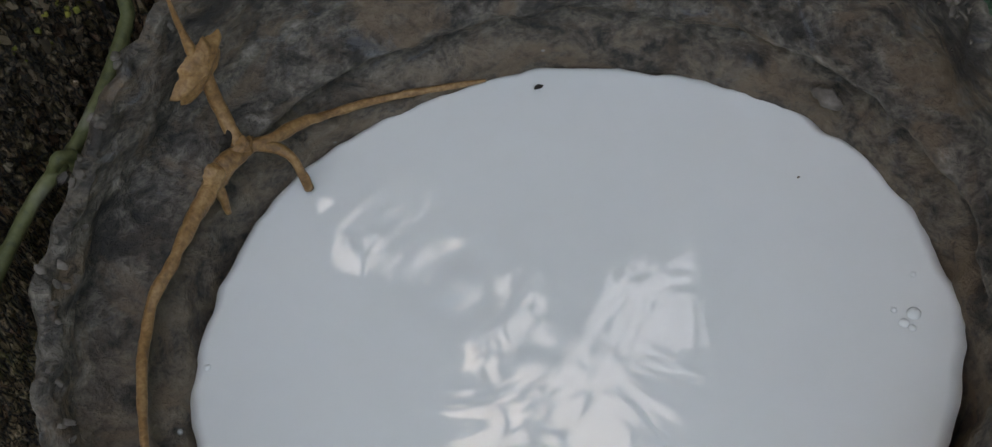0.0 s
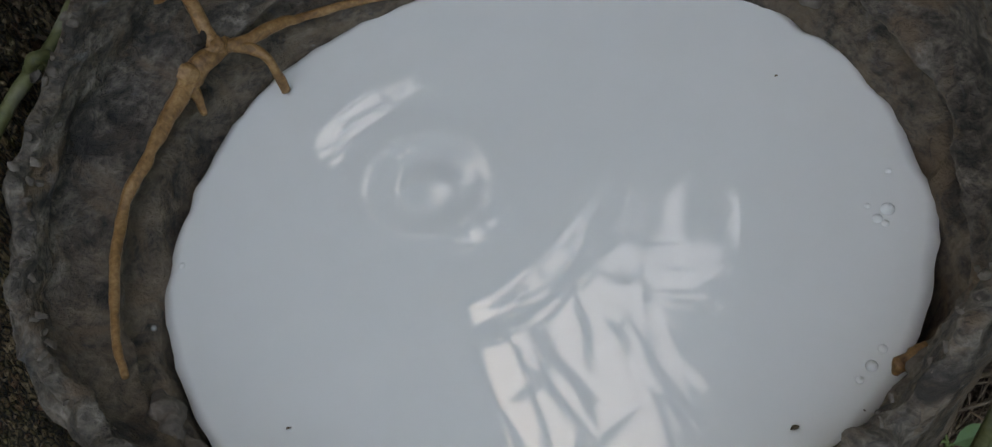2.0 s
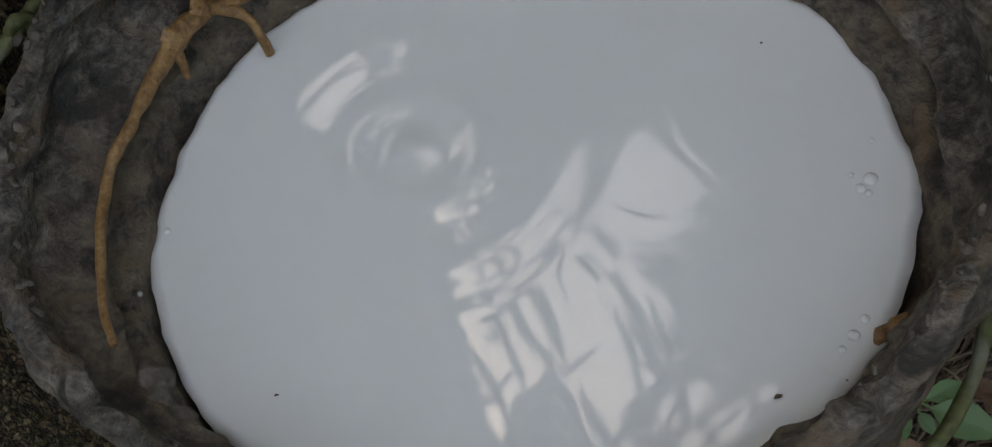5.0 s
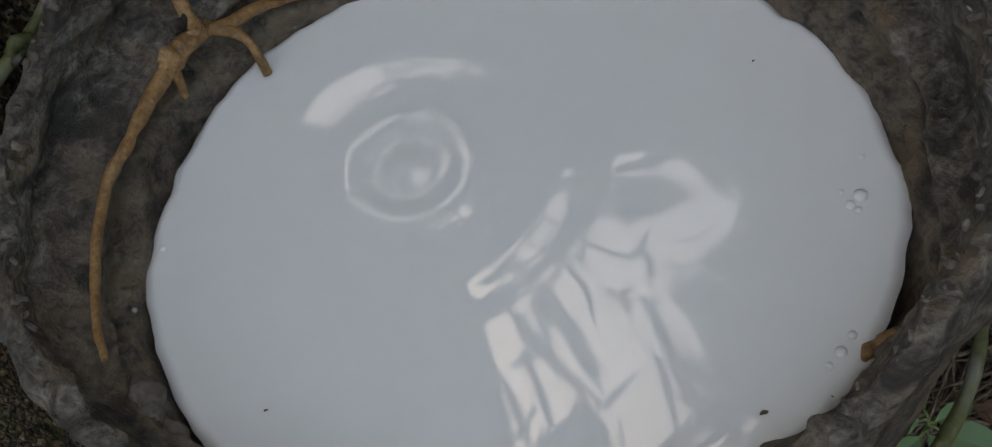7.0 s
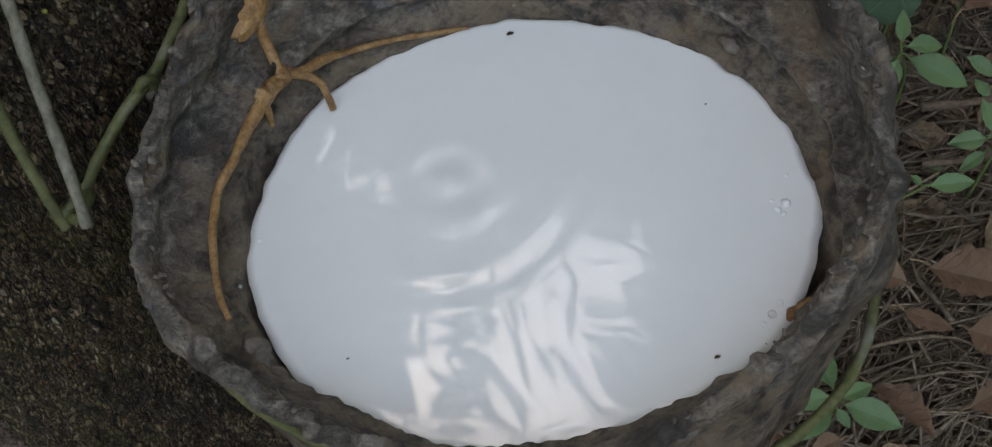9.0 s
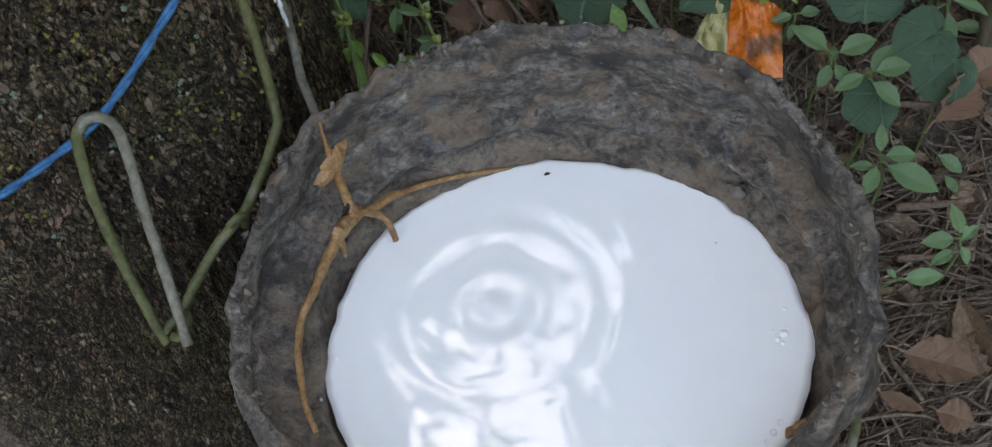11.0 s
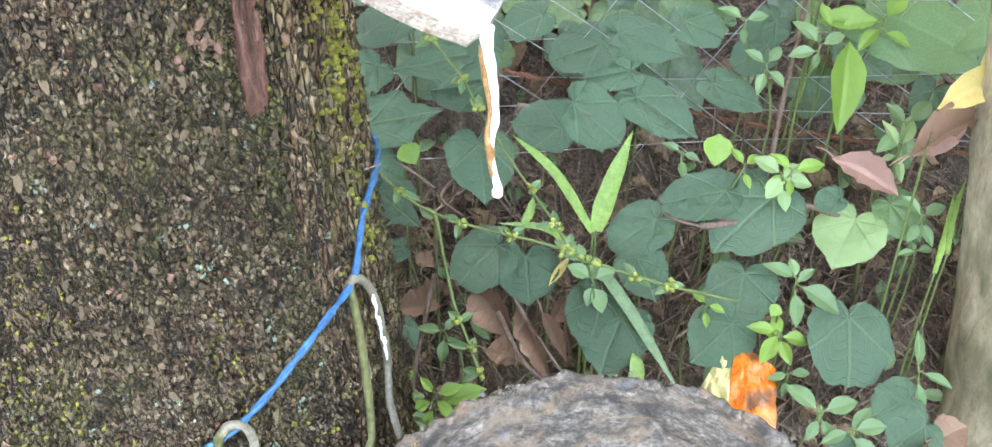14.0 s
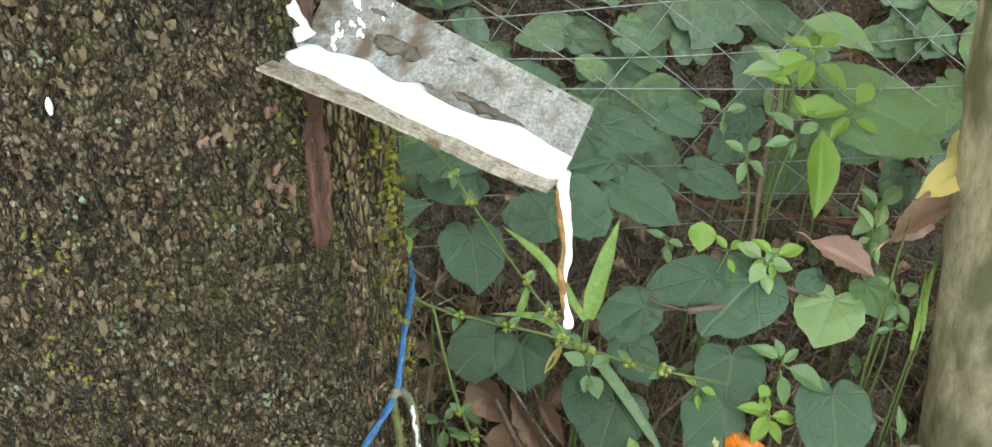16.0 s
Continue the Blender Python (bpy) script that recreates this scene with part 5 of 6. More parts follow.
weed((0.0467, -0.0029, 0.0320), [(0.0481, 0.0070, 0.0320), (0.0355, -0.0003, 0.0320), (0.0533, -0.0017, 0.0320), (0.0484, -0.0098, 0.0320), (0.0245, -0.0043, 0.0320)], LIGHT, 0.45)
weed((0.0578, -0.0086, 0.0300), [(0.0578, 0.0029, 0.0300), (0.0685, -0.0077, 0.0300), (0.0500, -0.0118, 0.0300)], LIGHT, 0.45)
weed((0.1217, -0.0130, 0.0300), [(0.1153, -0.0064, 0.0300), (0.1312, -0.0039, 0.0300), (0.1150, -0.0182, 0.0300)], LIGHT, 0.45)
weed((0.1199, 0.1510, 0.0696), [(0.1068, 0.1462, 0.0660), (0.1361, 0.1525, 0.0714), (0.1301, 0.1609, 0.0765), (0.1317, 0.1421, 0.0644)], LIGHT, 0.45)
weed((0.1508, 0.2578, 0.1425), [(0.1494, 0.2707, 0.1508), (0.1594, 0.2599, 0.1443), (0.1413, 0.2540, 0.1396), (0.1494, 0.2439, 0.1334)], LIGHT, 0.45)
weed((0.1016, 0.2422, 0.1351), [(0.0930, 0.2488, 0.1390), (0.1164, 0.2448, 0.1375), (0.1001, 0.2341, 0.1298), (0.0896, 0.2393, 0.1327), (0.1077, 0.2499, 0.1404)], BRIGHT, 0.45)
weed((0.1524, 0.1752, 0.0789), [(0.1539, 0.1894, 0.0882), (0.1673, 0.1690, 0.0756), (0.1370, 0.1696, 0.0746), (0.1526, 0.1594, 0.0686)], LIGHT, 0.28)
weed((0.1558, 0.2194, 0.1078), [(0.1473, 0.2173, 0.1060), (0.1641, 0.2203, 0.1087), (0.1550, 0.2254, 0.1116)], LIGHT, 0.45)
weed((0.1457, 0.2956, 0.1769), [(0.1260, 0.2939, 0.1748), (0.1582, 0.3078, 0.1854), (0.1336, 0.2861, 0.1701), (0.1183, 0.3018, 0.1796), (0.1591, 0.2900, 0.1738)], BRIGHT, 0.45)
weed((0.1274, 0.3099, 0.2003), [(0.1134, 0.3160, 0.2036), (0.1404, 0.3171, 0.2056), (0.1182, 0.2972, 0.1916), (0.1003, 0.3061, 0.1966), (0.1434, 0.2984, 0.1936), (0.1327, 0.3256, 0.2108)], BRIGHT, 0.45)
weed((0.1130, 0.3065, 0.1924), [(0.0994, 0.3166, 0.1984), (0.0938, 0.3076, 0.1923), (0.1269, 0.3005, 0.1891)], PALE, 0.45)
weed((0.1513, 0.2544, 0.1503), [(0.1438, 0.2625, 0.1552), (0.1647, 0.2638, 0.1571), (0.1522, 0.2418, 0.1422), (0.1385, 0.2476, 0.1453)], LIGHT, 0.45)
lone_leaf((0.0717, 0.2609, 0.1409), (0.0696, 0.2492, 0.1332), 0.0136, BRIGHT)
lone_leaf((0.1296, 0.2875, 0.1708), (0.1237, 0.2539, 0.1487), 0.0160, BRIGHT)
lone_leaf((0.1247, 0.3260, 0.2056), (0.1590, 0.3146, 0.1998), 0.0169, PALE)
lone_leaf((-0.0688, 0.2695, 0.1300), (-0.0631, 0.2618, 0.1253), 0.0115, BRIGHT)
lone_leaf((0.0928, 0.1945, 0.1007), (0.0891, 0.1907, 0.0981), 0.0061, BRIGHT)
lone_leaf((-0.0048, 0.2123, 0.0957), (0.0052, 0.2238, 0.1037), 0.0039, YELLOW)
lone_leaf((0.2004, 0.2779, 0.1779), (0.1820, 0.2585, 0.1644), 0.0185, YELLOW)
grass_blade([(0.0161, 0.2275, 0.1146), (0.0222, 0.2422, 0.1244), (0.0338, 0.2650, 0.1398)], 0.0046)
grass_blade([(0.0147, 0.2268, 0.1141), (-0.0012, 0.2504, 0.1287), (-0.0199, 0.2659, 0.1379)], 0.0024)
grass_blade([(0.0143, 0.2173, 0.1079), (0.0299, 0.1969, 0.0953), (0.0486, 0.1677, 0.0772)], 0.0028, LIGHT)
grass_blade([(-0.0156, 0.2303, 0.1150), (-0.0121, 0.2367, 0.1193), (-0.0109, 0.2415, 0.1225)], 0.002)
grass_blade([(0.1670, 0.2128, 0.1120), (0.1713, 0.2269, 0.1213), (0.1785, 0.2410, 0.1309)], 0.0016)
grass_blade([(0.1608, 0.2060, 0.1073), (0.1681, 0.2222, 0.1182), (0.1730, 0.2364, 0.1276)], 0.0016)
grass_blade([(0.0115, 0.2162, 0.1071), (-0.0046, 0.2287, 0.1145), (-0.0267, 0.2320, 0.1155)], 0.0018)
grass_blade([(0.0300, 0.1694, 0.0775), (0.0316, 0.1762, 0.0820), (0.0300, 0.1819, 0.0856)], 0.0035)
grass_blade([(-0.0653, 0.1593, 0.0665), (-0.0648, 0.1683, 0.0724), (-0.0667, 0.1774, 0.0782)], 0.002)
burr_vine([(-0.0860, 0.2530, 0.1365), (-0.0624, 0.2341, 0.1253), (-0.0378, 0.2248, 0.1204), (-0.0052, 0.2165, 0.1165), (0.0162, 0.2087, 0.1124), (0.0428, 0.2003, 0.1082), (0.0745, 0.1928, 0.1047)], [0.13, 0.3, 0.42, 0.56, 0.62, 0.66, 0.78, 0.86])
burr_vine([(-0.0639, 0.3058, 0.1718), (-0.0436, 0.2847, 0.1591), (-0.0345, 0.2694, 0.1495), (-0.0155, 0.2418, 0.1325), (-0.0010, 0.2223, 0.1204), (0.0041, 0.2115, 0.1137)], [0.08, 0.25, 0.4, 0.65, 0.78, 0.95])
burr_vine([(-0.0541, 0.2314, 0.1239), (-0.0467, 0.1990, 0.1032), (-0.0404, 0.1833, 0.0933), (-0.0344, 0.1684, 0.0839)], [0.5, 0.75, 0.95])
burr_vine([(-0.0787, 0.2181, 0.1142), (-0.0753, 0.2005, 0.1029), (-0.0676, 0.1763, 0.0875), (-0.0644, 0.1518, 0.0717)], [0.25, 0.62, 0.95])
twig([(-0.0171, 0.2840, 0.1398), (-0.0000, 0.2808, 0.1385), (0.0228, 0.2771, 0.1372)], 0.002)
twig([(0.0630, 0.2335, 0.1107), (0.0882, 0.2352, 0.1129), (0.1068, 0.2401, 0.1170), (0.1245, 0.2350, 0.1145)], 0.0016)
twig([(0.0439, 0.2430, 0.1160), (0.0492, 0.2379, 0.1129), (0.0630, 0.2335, 0.1107)], 0.001)
twig([(0.1174, 0.3239, 0.1719), (0.1110, 0.3032, 0.1582), (0.1029, 0.2805, 0.1431), (0.0959, 0.2557, 0.1266), (0.0925, 0.2363, 0.1138)], 0.0013)
twig([(0.0688, 0.2372, 0.1133), (0.0880, 0.2316, 0.1106), (0.1083, 0.2255, 0.1076)], 0.001)
twig([(0.1726, 0.2930, 0.1544), (0.1828, 0.2824, 0.1480), (0.1923, 0.2669, 0.1383)], 0.0015)
twig([(-0.0546, 0.2529, 0.1179), (-0.0689, 0.2621, 0.1232), (-0.0831, 0.2652, 0.1245)], 0.0007)
twig([(-0.0547, 0.2201, 0.0965), (-0.0644, 0.1783, 0.0689), (-0.0608, 0.1554, 0.0542)], 0.0011)
twig([(-0.0271, 0.2048, 0.0879), (-0.0164, 0.1858, 0.0760), (-0.0030, 0.1761, 0.0703)], 0.0012)
twig([(-0.0241, 0.2166, 0.0957), (-0.0134, 0.1996, 0.0851), (0.0025, 0.1782, 0.0719)], 0.0009)
twig([(-0.0461, 0.2563, 0.1205), (-0.0518, 0.2491, 0.1155), (-0.0420, 0.2414, 0.1110)], 0.0008)
twig([(0.1277, 0.1150, 0.0346), (0.1416, 0.1144, 0.0349), (0.1555, 0.1147, 0.0357)], 0.0016)
twig([(0.1261, 0.0993, 0.0243), (0.1377, 0.0989, 0.0246), (0.1540, 0.1000, 0.0261)], 0.0012)
twig([(0.1170, 0.1488, 0.0561), (0.1447, 0.1454, 0.0551), (0.1607, 0.1469, 0.0569)], 0.0012)
dead_leaf((-0.0719, 0.2135, 0.0815), (-0.0522, 0.2140, 0.0827), 0.0127, BROWN, 0.3)
dead_leaf((-0.0366, 0.2207, 0.0878), (-0.0201, 0.2010, 0.0757), 0.0169, BROWN, 0.3)
dead_leaf((-0.0185, 0.2128, 0.0835), (-0.0025, 0.1839, 0.0654), 0.0098, BROWN, 0.3)
dead_leaf((-0.0073, 0.2100, 0.0822), (0.0033, 0.1907, 0.0701), 0.0070, BROWN, 0.3)
dead_leaf((-0.0327, 0.1967, 0.0723), (-0.0161, 0.1914, 0.0697), 0.0140, BROWN, 0.3)
dead_leaf((0.0040, 0.2144, 0.0855), (-0.0033, 0.2051, 0.0792), 0.0113, BROWN, 0.3)
dead_leaf((-0.0635, 0.2338, 0.0951), (-0.0550, 0.2286, 0.0921), 0.0085, BROWN, 0.3)
dead_leaf((0.1582, 0.1554, 0.0543), (0.1738, 0.1617, 0.0591), 0.0173, BROWN, 0.3)
dead_leaf((0.1210, 0.2504, 0.1363), (0.1485, 0.2348, 0.1275), 0.0143, PINK, 0.5)
dead_leaf((0.1379, 0.2110, 0.1699), (0.1690, 0.2212, 0.1850), 0.0125, BROWN, 0.7)
dead_leaf((0.1420, 0.2180, 0.1640), (0.1640, 0.2280, 0.1760), 0.0140, PINK, 0.5)
lone_leaf((0.1451, 0.2129, 0.1910), (0.1790, 0.2260, 0.2050), 0.0140, YELLOW)
weed((0.0973, 0.2407, 0.1339), [(0.0855, 0.2472, 0.1376), (0.0899, 0.2326, 0.1283), (0.1109, 0.2390, 0.1334), (0.1061, 0.2476, 0.1388), (0.0993, 0.2310, 0.1277)], PALE, 0.6)
weed((0.1475, 0.2450, 0.1440), [(0.1418, 0.2561, 0.1510), (0.1558, 0.2592, 0.1537), (0.1477, 0.2342, 0.1370), (0.1392, 0.2441, 0.1431)], PALE, 0.35)
weed((0.1147, 0.2794, 0.1749), [(0.1045, 0.2898, 0.1812), (0.1261, 0.2839, 0.1784), (0.1113, 0.2722, 0.1701), (0.1010, 0.2800, 0.1747)], LIGHT, 0.45)
weed((0.0908, 0.2730, 0.1697), [(0.0816, 0.2783, 0.1727), (0.0982, 0.2801, 0.1746), (0.0860, 0.2635, 0.1632), (0.1000, 0.2678, 0.1666)], LIGHT, 0.45)
weed((0.1557, 0.2230, 0.1251), [(0.1483, 0.2303, 0.1296), (0.1671, 0.2273, 0.1284), (0.1601, 0.2134, 0.1191), (0.1496, 0.2161, 0.1204)], LIGHT, 0.45)
weed((0.0817, 0.2469, 0.1343), [(0.0766, 0.2532, 0.1381), (0.0889, 0.2515, 0.1376), (0.0839, 0.2396, 0.1296)], BRIGHT, 0.45)
weed((0.0559, 0.2609, 0.1302), [(0.0477, 0.2650, 0.1324), (0.0642, 0.2581, 0.1287), (0.0569, 0.2522, 0.1246)], LIGHT, 0.45)
weed((0.0131, 0.2018, 0.1098), [(0.0025, 0.2069, 0.1126), (0.0227, 0.2049, 0.1123), (0.0102, 0.1939, 0.1045), (0.0181, 0.1925, 0.1039)], LIGHT, 0.6)
weed((0.0622, 0.1968, 0.0988), [(0.0557, 0.2017, 0.1017), (0.0702, 0.1942, 0.0975), (0.0618, 0.1899, 0.0943)], BRIGHT, 0.45)
weed((0.1164, 0.2993, 0.1879), [(0.1030, 0.3050, 0.1910), (0.1282, 0.3064, 0.1931), (0.1210, 0.2891, 0.1815)], BRIGHT, 0.45)
weed((0.0825, 0.2907, 0.1808), [(0.0717, 0.2962, 0.1838), (0.0937, 0.2927, 0.1826), (0.0819, 0.2833, 0.1759)], LIGHT, 0.45)
dead_leaf((0.0479, 0.0201, 0.0120), (0.0674, 0.0137, 0.0120), 0.0120, BROWN, 0.3)
dead_leaf((0.0961, 0.0262, 0.0120), (0.1114, 0.0071, 0.0120), 0.0092, BROWN, 0.3)
dead_leaf((0.1054, 0.0667, 0.0120), (0.1149, 0.0631, 0.0120), 0.0097, BROWN, 0.3)
dead_leaf((0.1296, 0.0433, 0.0120), (0.1416, 0.0373, 0.0120), 0.0127, BROWN, 0.3)
dead_leaf((0.0832, 0.0100, 0.0120), (0.0730, 0.0067, 0.0120), 0.0080, BROWN, 0.3)
dead_leaf((0.1116, 0.0525, 0.0120), (0.1257, 0.0438, 0.0120), 0.0064, BROWN, 0.3)
dead_leaf((0.1232, 0.0167, 0.0120), (0.1361, 0.0220, 0.0120), 0.0103, BROWN, 0.3)
dead_leaf((0.1442, 0.1404, 0.0519), (0.1596, 0.1550, 0.0621), 0.0149, BROWN, 0.3)
dead_leaf((0.1224, 0.0653, 0.0160), (0.1462, 0.0531, 0.0160), 0.0169, BROWN, 0.3)
barbed_wire([(-0.0222, 0.3150, 0.1367), (0.0081, 0.3150, 0.1286), (0.0390, 0.3150, 0.1184), (0.0799, 0.3150, 0.1083), (0.1136, 0.3150, 0.1000), (0.1672, 0.3150, 0.0902), (0.2233, 0.3150, 0.0813)])


# wrapper caught under the weeds
wrapper = thing("crumpled_wrapper", "shiny crumpled orange and yellow wrapper among the weeds", "wrapper", at=(0.078, 0.175, 0.066))


def foil(name, corners, mat, seed, bulge):
    a, b, c, d = (np.array(p) for p in corners)
    s, q = np.meshgrid(np.linspace(0, 1, 22), np.linspace(0, 1, 22), indexing="ij")
    p = (a * (1 - s[..., None]) + b * s[..., None]) * (1 - q[..., None]) + (d * (1 - s[..., None]) + c * s[..., None]) * q[..., None]
    nrm = np.cross(b - a, d - a)
    nrm /= np.linalg.norm(nrm)
    nrm = nrm if nrm[2] > 0 else -nrm
    crease = np.abs(vnoise(s * 2.6 + q * 1.4, q * 3, 0, seed)) * 0.005 + np.abs(vnoise(s * 6, q * 5 - s * 3, 0, seed + 1)) * 0.0011
    p = p + nrm * (bulge * np.sin(np.pi * s) * np.sin(np.pi * q) + crease)[..., None] 
    top = p.reshape(-1, 3) - np.array(wrapper.location)
    low = top - nrm * 0.0006
    g = grid_faces(22, 22)
    return piece(name, mesh_of(name, np.concatenate([top, low]), [tuple(x) for x in g] + [tuple(x + 484)[::-1] for x in g], False), mat, wrapper)


foil("orange_side", [(0.0758, 0.1915, 0.081), (0.0925, 0.1805, 0.0745), (0.0905, 0.1585, 0.0605), (0.0695, 0.1665, 0.0650)], ORANGE, 201, 0.004)
foil("yellow_side", [(0.0748, 0.1895, 0.080), (0.0705, 0.167, 0.0645), (0.0589, 0.1744, 0.0691), (0.0668, 0.1845, 0.0760)], YELLOW_FOIL, 205, 0.002)

# wire netting along the bank
netting = thing("wire_netting", "thin galvanised wire netting stretched along the bank", "fence", at=(0.07, 0.312, 0.1))
for k in range(9):
    z = 0.09 + 0.0225 * k
    pts = [(x, 0.312 + 0.004 * math.sin(x * 9 + k), z + 0.0035 * math.sin(x * 14 + 2 * k) + 0.002 * k * x) for x in np.linspace(-0.12, 0.36, 14)]
    v, f = tube(pts, 0.0003, 5, 4)
    piece("line_wire", mesh_of("line_wire", under(netting, v), f), FENCE, netting)
for k in range(15):
    x0 = -0.2 + 0.036 * k
    pts = [(x0 + 0.24 * s, 0.3105 + 0.003 * math.sin(k + 5 * s), 0.285 - 0.2 * s + 0.003 * math.sin(9 * s + k)) for s in np.linspace(0, 1, 9)]
    v, f = tube(pts, 0.0003, 5, 4)
    piece("slant_wire", mesh_of("slant_wire", under(netting, v), f), FENCE, netting)
for k in range(6):
    x0 = -0.05 + 0.07 * k
    pts = [(x0 - 0.12 * s, 0.3095, 0.285 - 0.2 * s + 0.004 * math.sin(7 * s + k)) for s in np.linspace(0, 1, 9)]
    v, f = tube(pts, 0.00024, 5, 4)
    piece("slant_wire", mesh_of("slant_wire", under(netting, v), f), FENCE, netting)

# young tree beside the bank
sapling = thing("young_tree", "slim pale-barked young tree standing on the bank", "tree", at=(0.2265, 0.2, float(ground_height(0.2265, 0.2))))
sh, sa = np.linspace(-0.06, 2.4, 260), np.linspace(0, 2 * np.pi, 90, endpoint=False)
SA, SH = np.meshgrid(sa, sh, indexing="xy")
sr = 0.042 - 0.008 * np.clip(SH, 0, 3) + 0.0016 * fbm(np.cos(SA) * 3, np.sin(SA) * 3, SH * 30, 91, 4) + 0.0008 * fbm(np.cos(SA) * 12, np.sin(SA) * 12, SH * 110, 93, 3)
sv = np.stack([sr * np.cos(SA) - 0.125 * SH, sr * np.sin(SA) + 0.05 * SH, SH], -1)
piece("trunk", mesh_of("sapling_trunk", sv.reshape(-1, 3), grid_faces(len(sh), 90, True)), GREY_BARK, sapling)

# ---- undergrowth, litter and crumbs that nobody could count ----
rng = np.random.default_rng(11)


def blade_bits(me, places):
    """Many copies of a blade in one mesh, at the given poses."""
    co = np.empty(len(me.vertices) * 3)
    me.vertices.foreach_get("co", co)
    co = np.c_[co.reshape(-1, 3), np.ones(len(me.vertices))]
    fs = [tuple(p.vertices) for p in me.polygons]
    return join([((co @ np.array(m).T)[:, :3], fs) for m in places])


def bank_pose(x, y, up, size, wide, lean=0.6):
    z = float(ground_height(x, y)) + up
    a = rng.uniform(0, 2 * np.pi)
    d = np.array([math.cos(a), 0.75 * math.sin(a), 0.45 * math.sin(a) - 0.15])
    d /= np.linalg.norm(d)
    b = np.array([x, y, z])
    return laid(b, b + d * size, wide, (rng.uniform(-0.4, 0.4), -lean + rng.uniform(-0.3, 0.3), 0.8))


for mat, n, lo, hi, label in ((DARK, 240, 0.02, 0.034, "dark green heart-shaped leaves carpeting the bank"), (MID, 120, 0.014, 0.028, "mid-green leaves scattered over the bank")):
    poses = []
    for _ in range(n):
        x, y = rng.uniform(-0.2, 0.36), rng.uniform(0.328, 0.62)
        s = rng.uniform(lo, hi)
        poses.append(bank_pose(x, y, rng.uniform(0.012, 0.05), s, s * rng.uniform(0.8, 1.05)))
    v, f = blade_bits(BLADES["heart"][int(rng.integers(5))], poses)
    tagged(piece("undergrowth", mesh_of("undergrowth", v, f), mat), label, "undergrowth", kind="stuff")
poses = []
for _ in range(330):
    x, y = rng.uniform(-0.1, 0.36), rng.uniform(0.1, 0.55)
    s = rng.uniform(0.006, 0.016)
    poses.append(bank_pose(x, y, rng.uniform(0.0, 0.02), s, s * 0.5))
v, f = blade_bits(LEAVES[0], poses)
tagged(piece("seedling_leaves", mesh_of("seedling_leaves", v, f), LIGHT), "tiny light green seedling leaves dotted over the soil", "undergrowth", kind="stuff")

poses = []
for _ in range(260):
    x, y = rng.uniform(-0.12, 0.34), rng.uniform(-0.08, 0.45)
    s = rng.uniform(0.008, 0.03)
    poses.append(bank_pose(x, y, rng.uniform(0.001, 0.006), s, s * rng.uniform(0.4, 0.6), 0.15))
v, f = blade_bits(DEAD[1], poses)
tagged(piece("leaf_litter", mesh_of("leaf_litter", v, f), BROWN), "broken brown dead leaves littering the soil", "litter", kind="stuff")

bits = []
for k in range(2600):
    if k % 2:
        x, y = rng.normal(0.155, 0.05), rng.normal(0.045, 0.055)
        a = rng.normal(0.45, 0.6)
    else:
        x, y = rng.uniform(-0.1, 0.34), rng.uniform(-0.05, 0.5)
        a = rng.uniform(0, np.pi)
    n = rng.uniform(0.015, 0.075)
    d = np.array([math.cos(a), math.sin(a), 0]) * n / 2
    bow, lift = rng.normal(0, 0.1) * n, rng.uniform(0.0, 0.009)
    pts = []
    for s in (-1, -0.35, 0.35, 1):
        p = np.array([x, y, 0]) + s * d + np.array([-d[1], d[0], 0]) * (bow * (1 - s * s) / n) * 2 + np.array([0, rng.normal(0, 0.0012), 0])
        p[2] = float(ground_height(p[0], p[1])) + 0.001 + lift + rng.uniform(0.0, 0.003)
        pts.append(p)
    r = abs(rng.normal(0, 0.00025)) + 0.00022
    bits.append(tube(pts, [r, r * 1.1, r * 0.8, r * 0.3], 5, 2))
v, f = join(bits)
tagged(piece("dry_straw", mesh_of("dry_straw", v, f), STRAW), "matted dry grass stems and fine twigs on the soil", "litter", kind="stuff")

bits, scraps = [], []
for k in range(2400):
    x, y = rng.uniform(-0.09, 0.22), rng.uniform(0.1, 0.31)
    a, n = rng.uniform(0, np.pi), rng.uniform(0.006, 0.034)
    d = np.array([math.cos(a), math.sin(a)]) * n / 2
    lift = rng.uniform(0.0, 0.006)
    pts = []
    for s in (-1, 0, 1):
        px, py = x + s * d[0] + rng.normal(0, 0.0008), y + s * d[1] + rng.normal(0, 0.0008)
        pts.append((px, py, float(ground_height(px, py)) + 0.0008 + lift + rng.uniform(0, 0.002)))
    r = abs(rng.normal(0, 0.00028)) + 0.0002
    bits.append(tube(pts, [r, r * 1.1, r * 0.5], 5, 2))
for k in range(520):
    x, y, n = rng.uniform(-0.09, 0.22), rng.uniform(0.08, 0.31), rng.uniform(0.003, 0.011)
    scraps.append(bank_pose(x, y, rng.uniform(0.001, 0.006), n, n * rng.uniform(0.5, 0.9), 0.3))
v, f = join(bits)
tagged(piece("broken_straw", mesh_of("broken_straw", v, f), PALE_STRAW), "short broken straw and stalks on the bank", "litter", kind="stuff")
v, f = blade_bits(DEAD[2], scraps)
tagged(piece("leaf_scraps", mesh_of("leaf_scraps", v, f), BROWN), "small torn scraps of brown leaves on the bank", "litter", kind="stuff")

bits = []
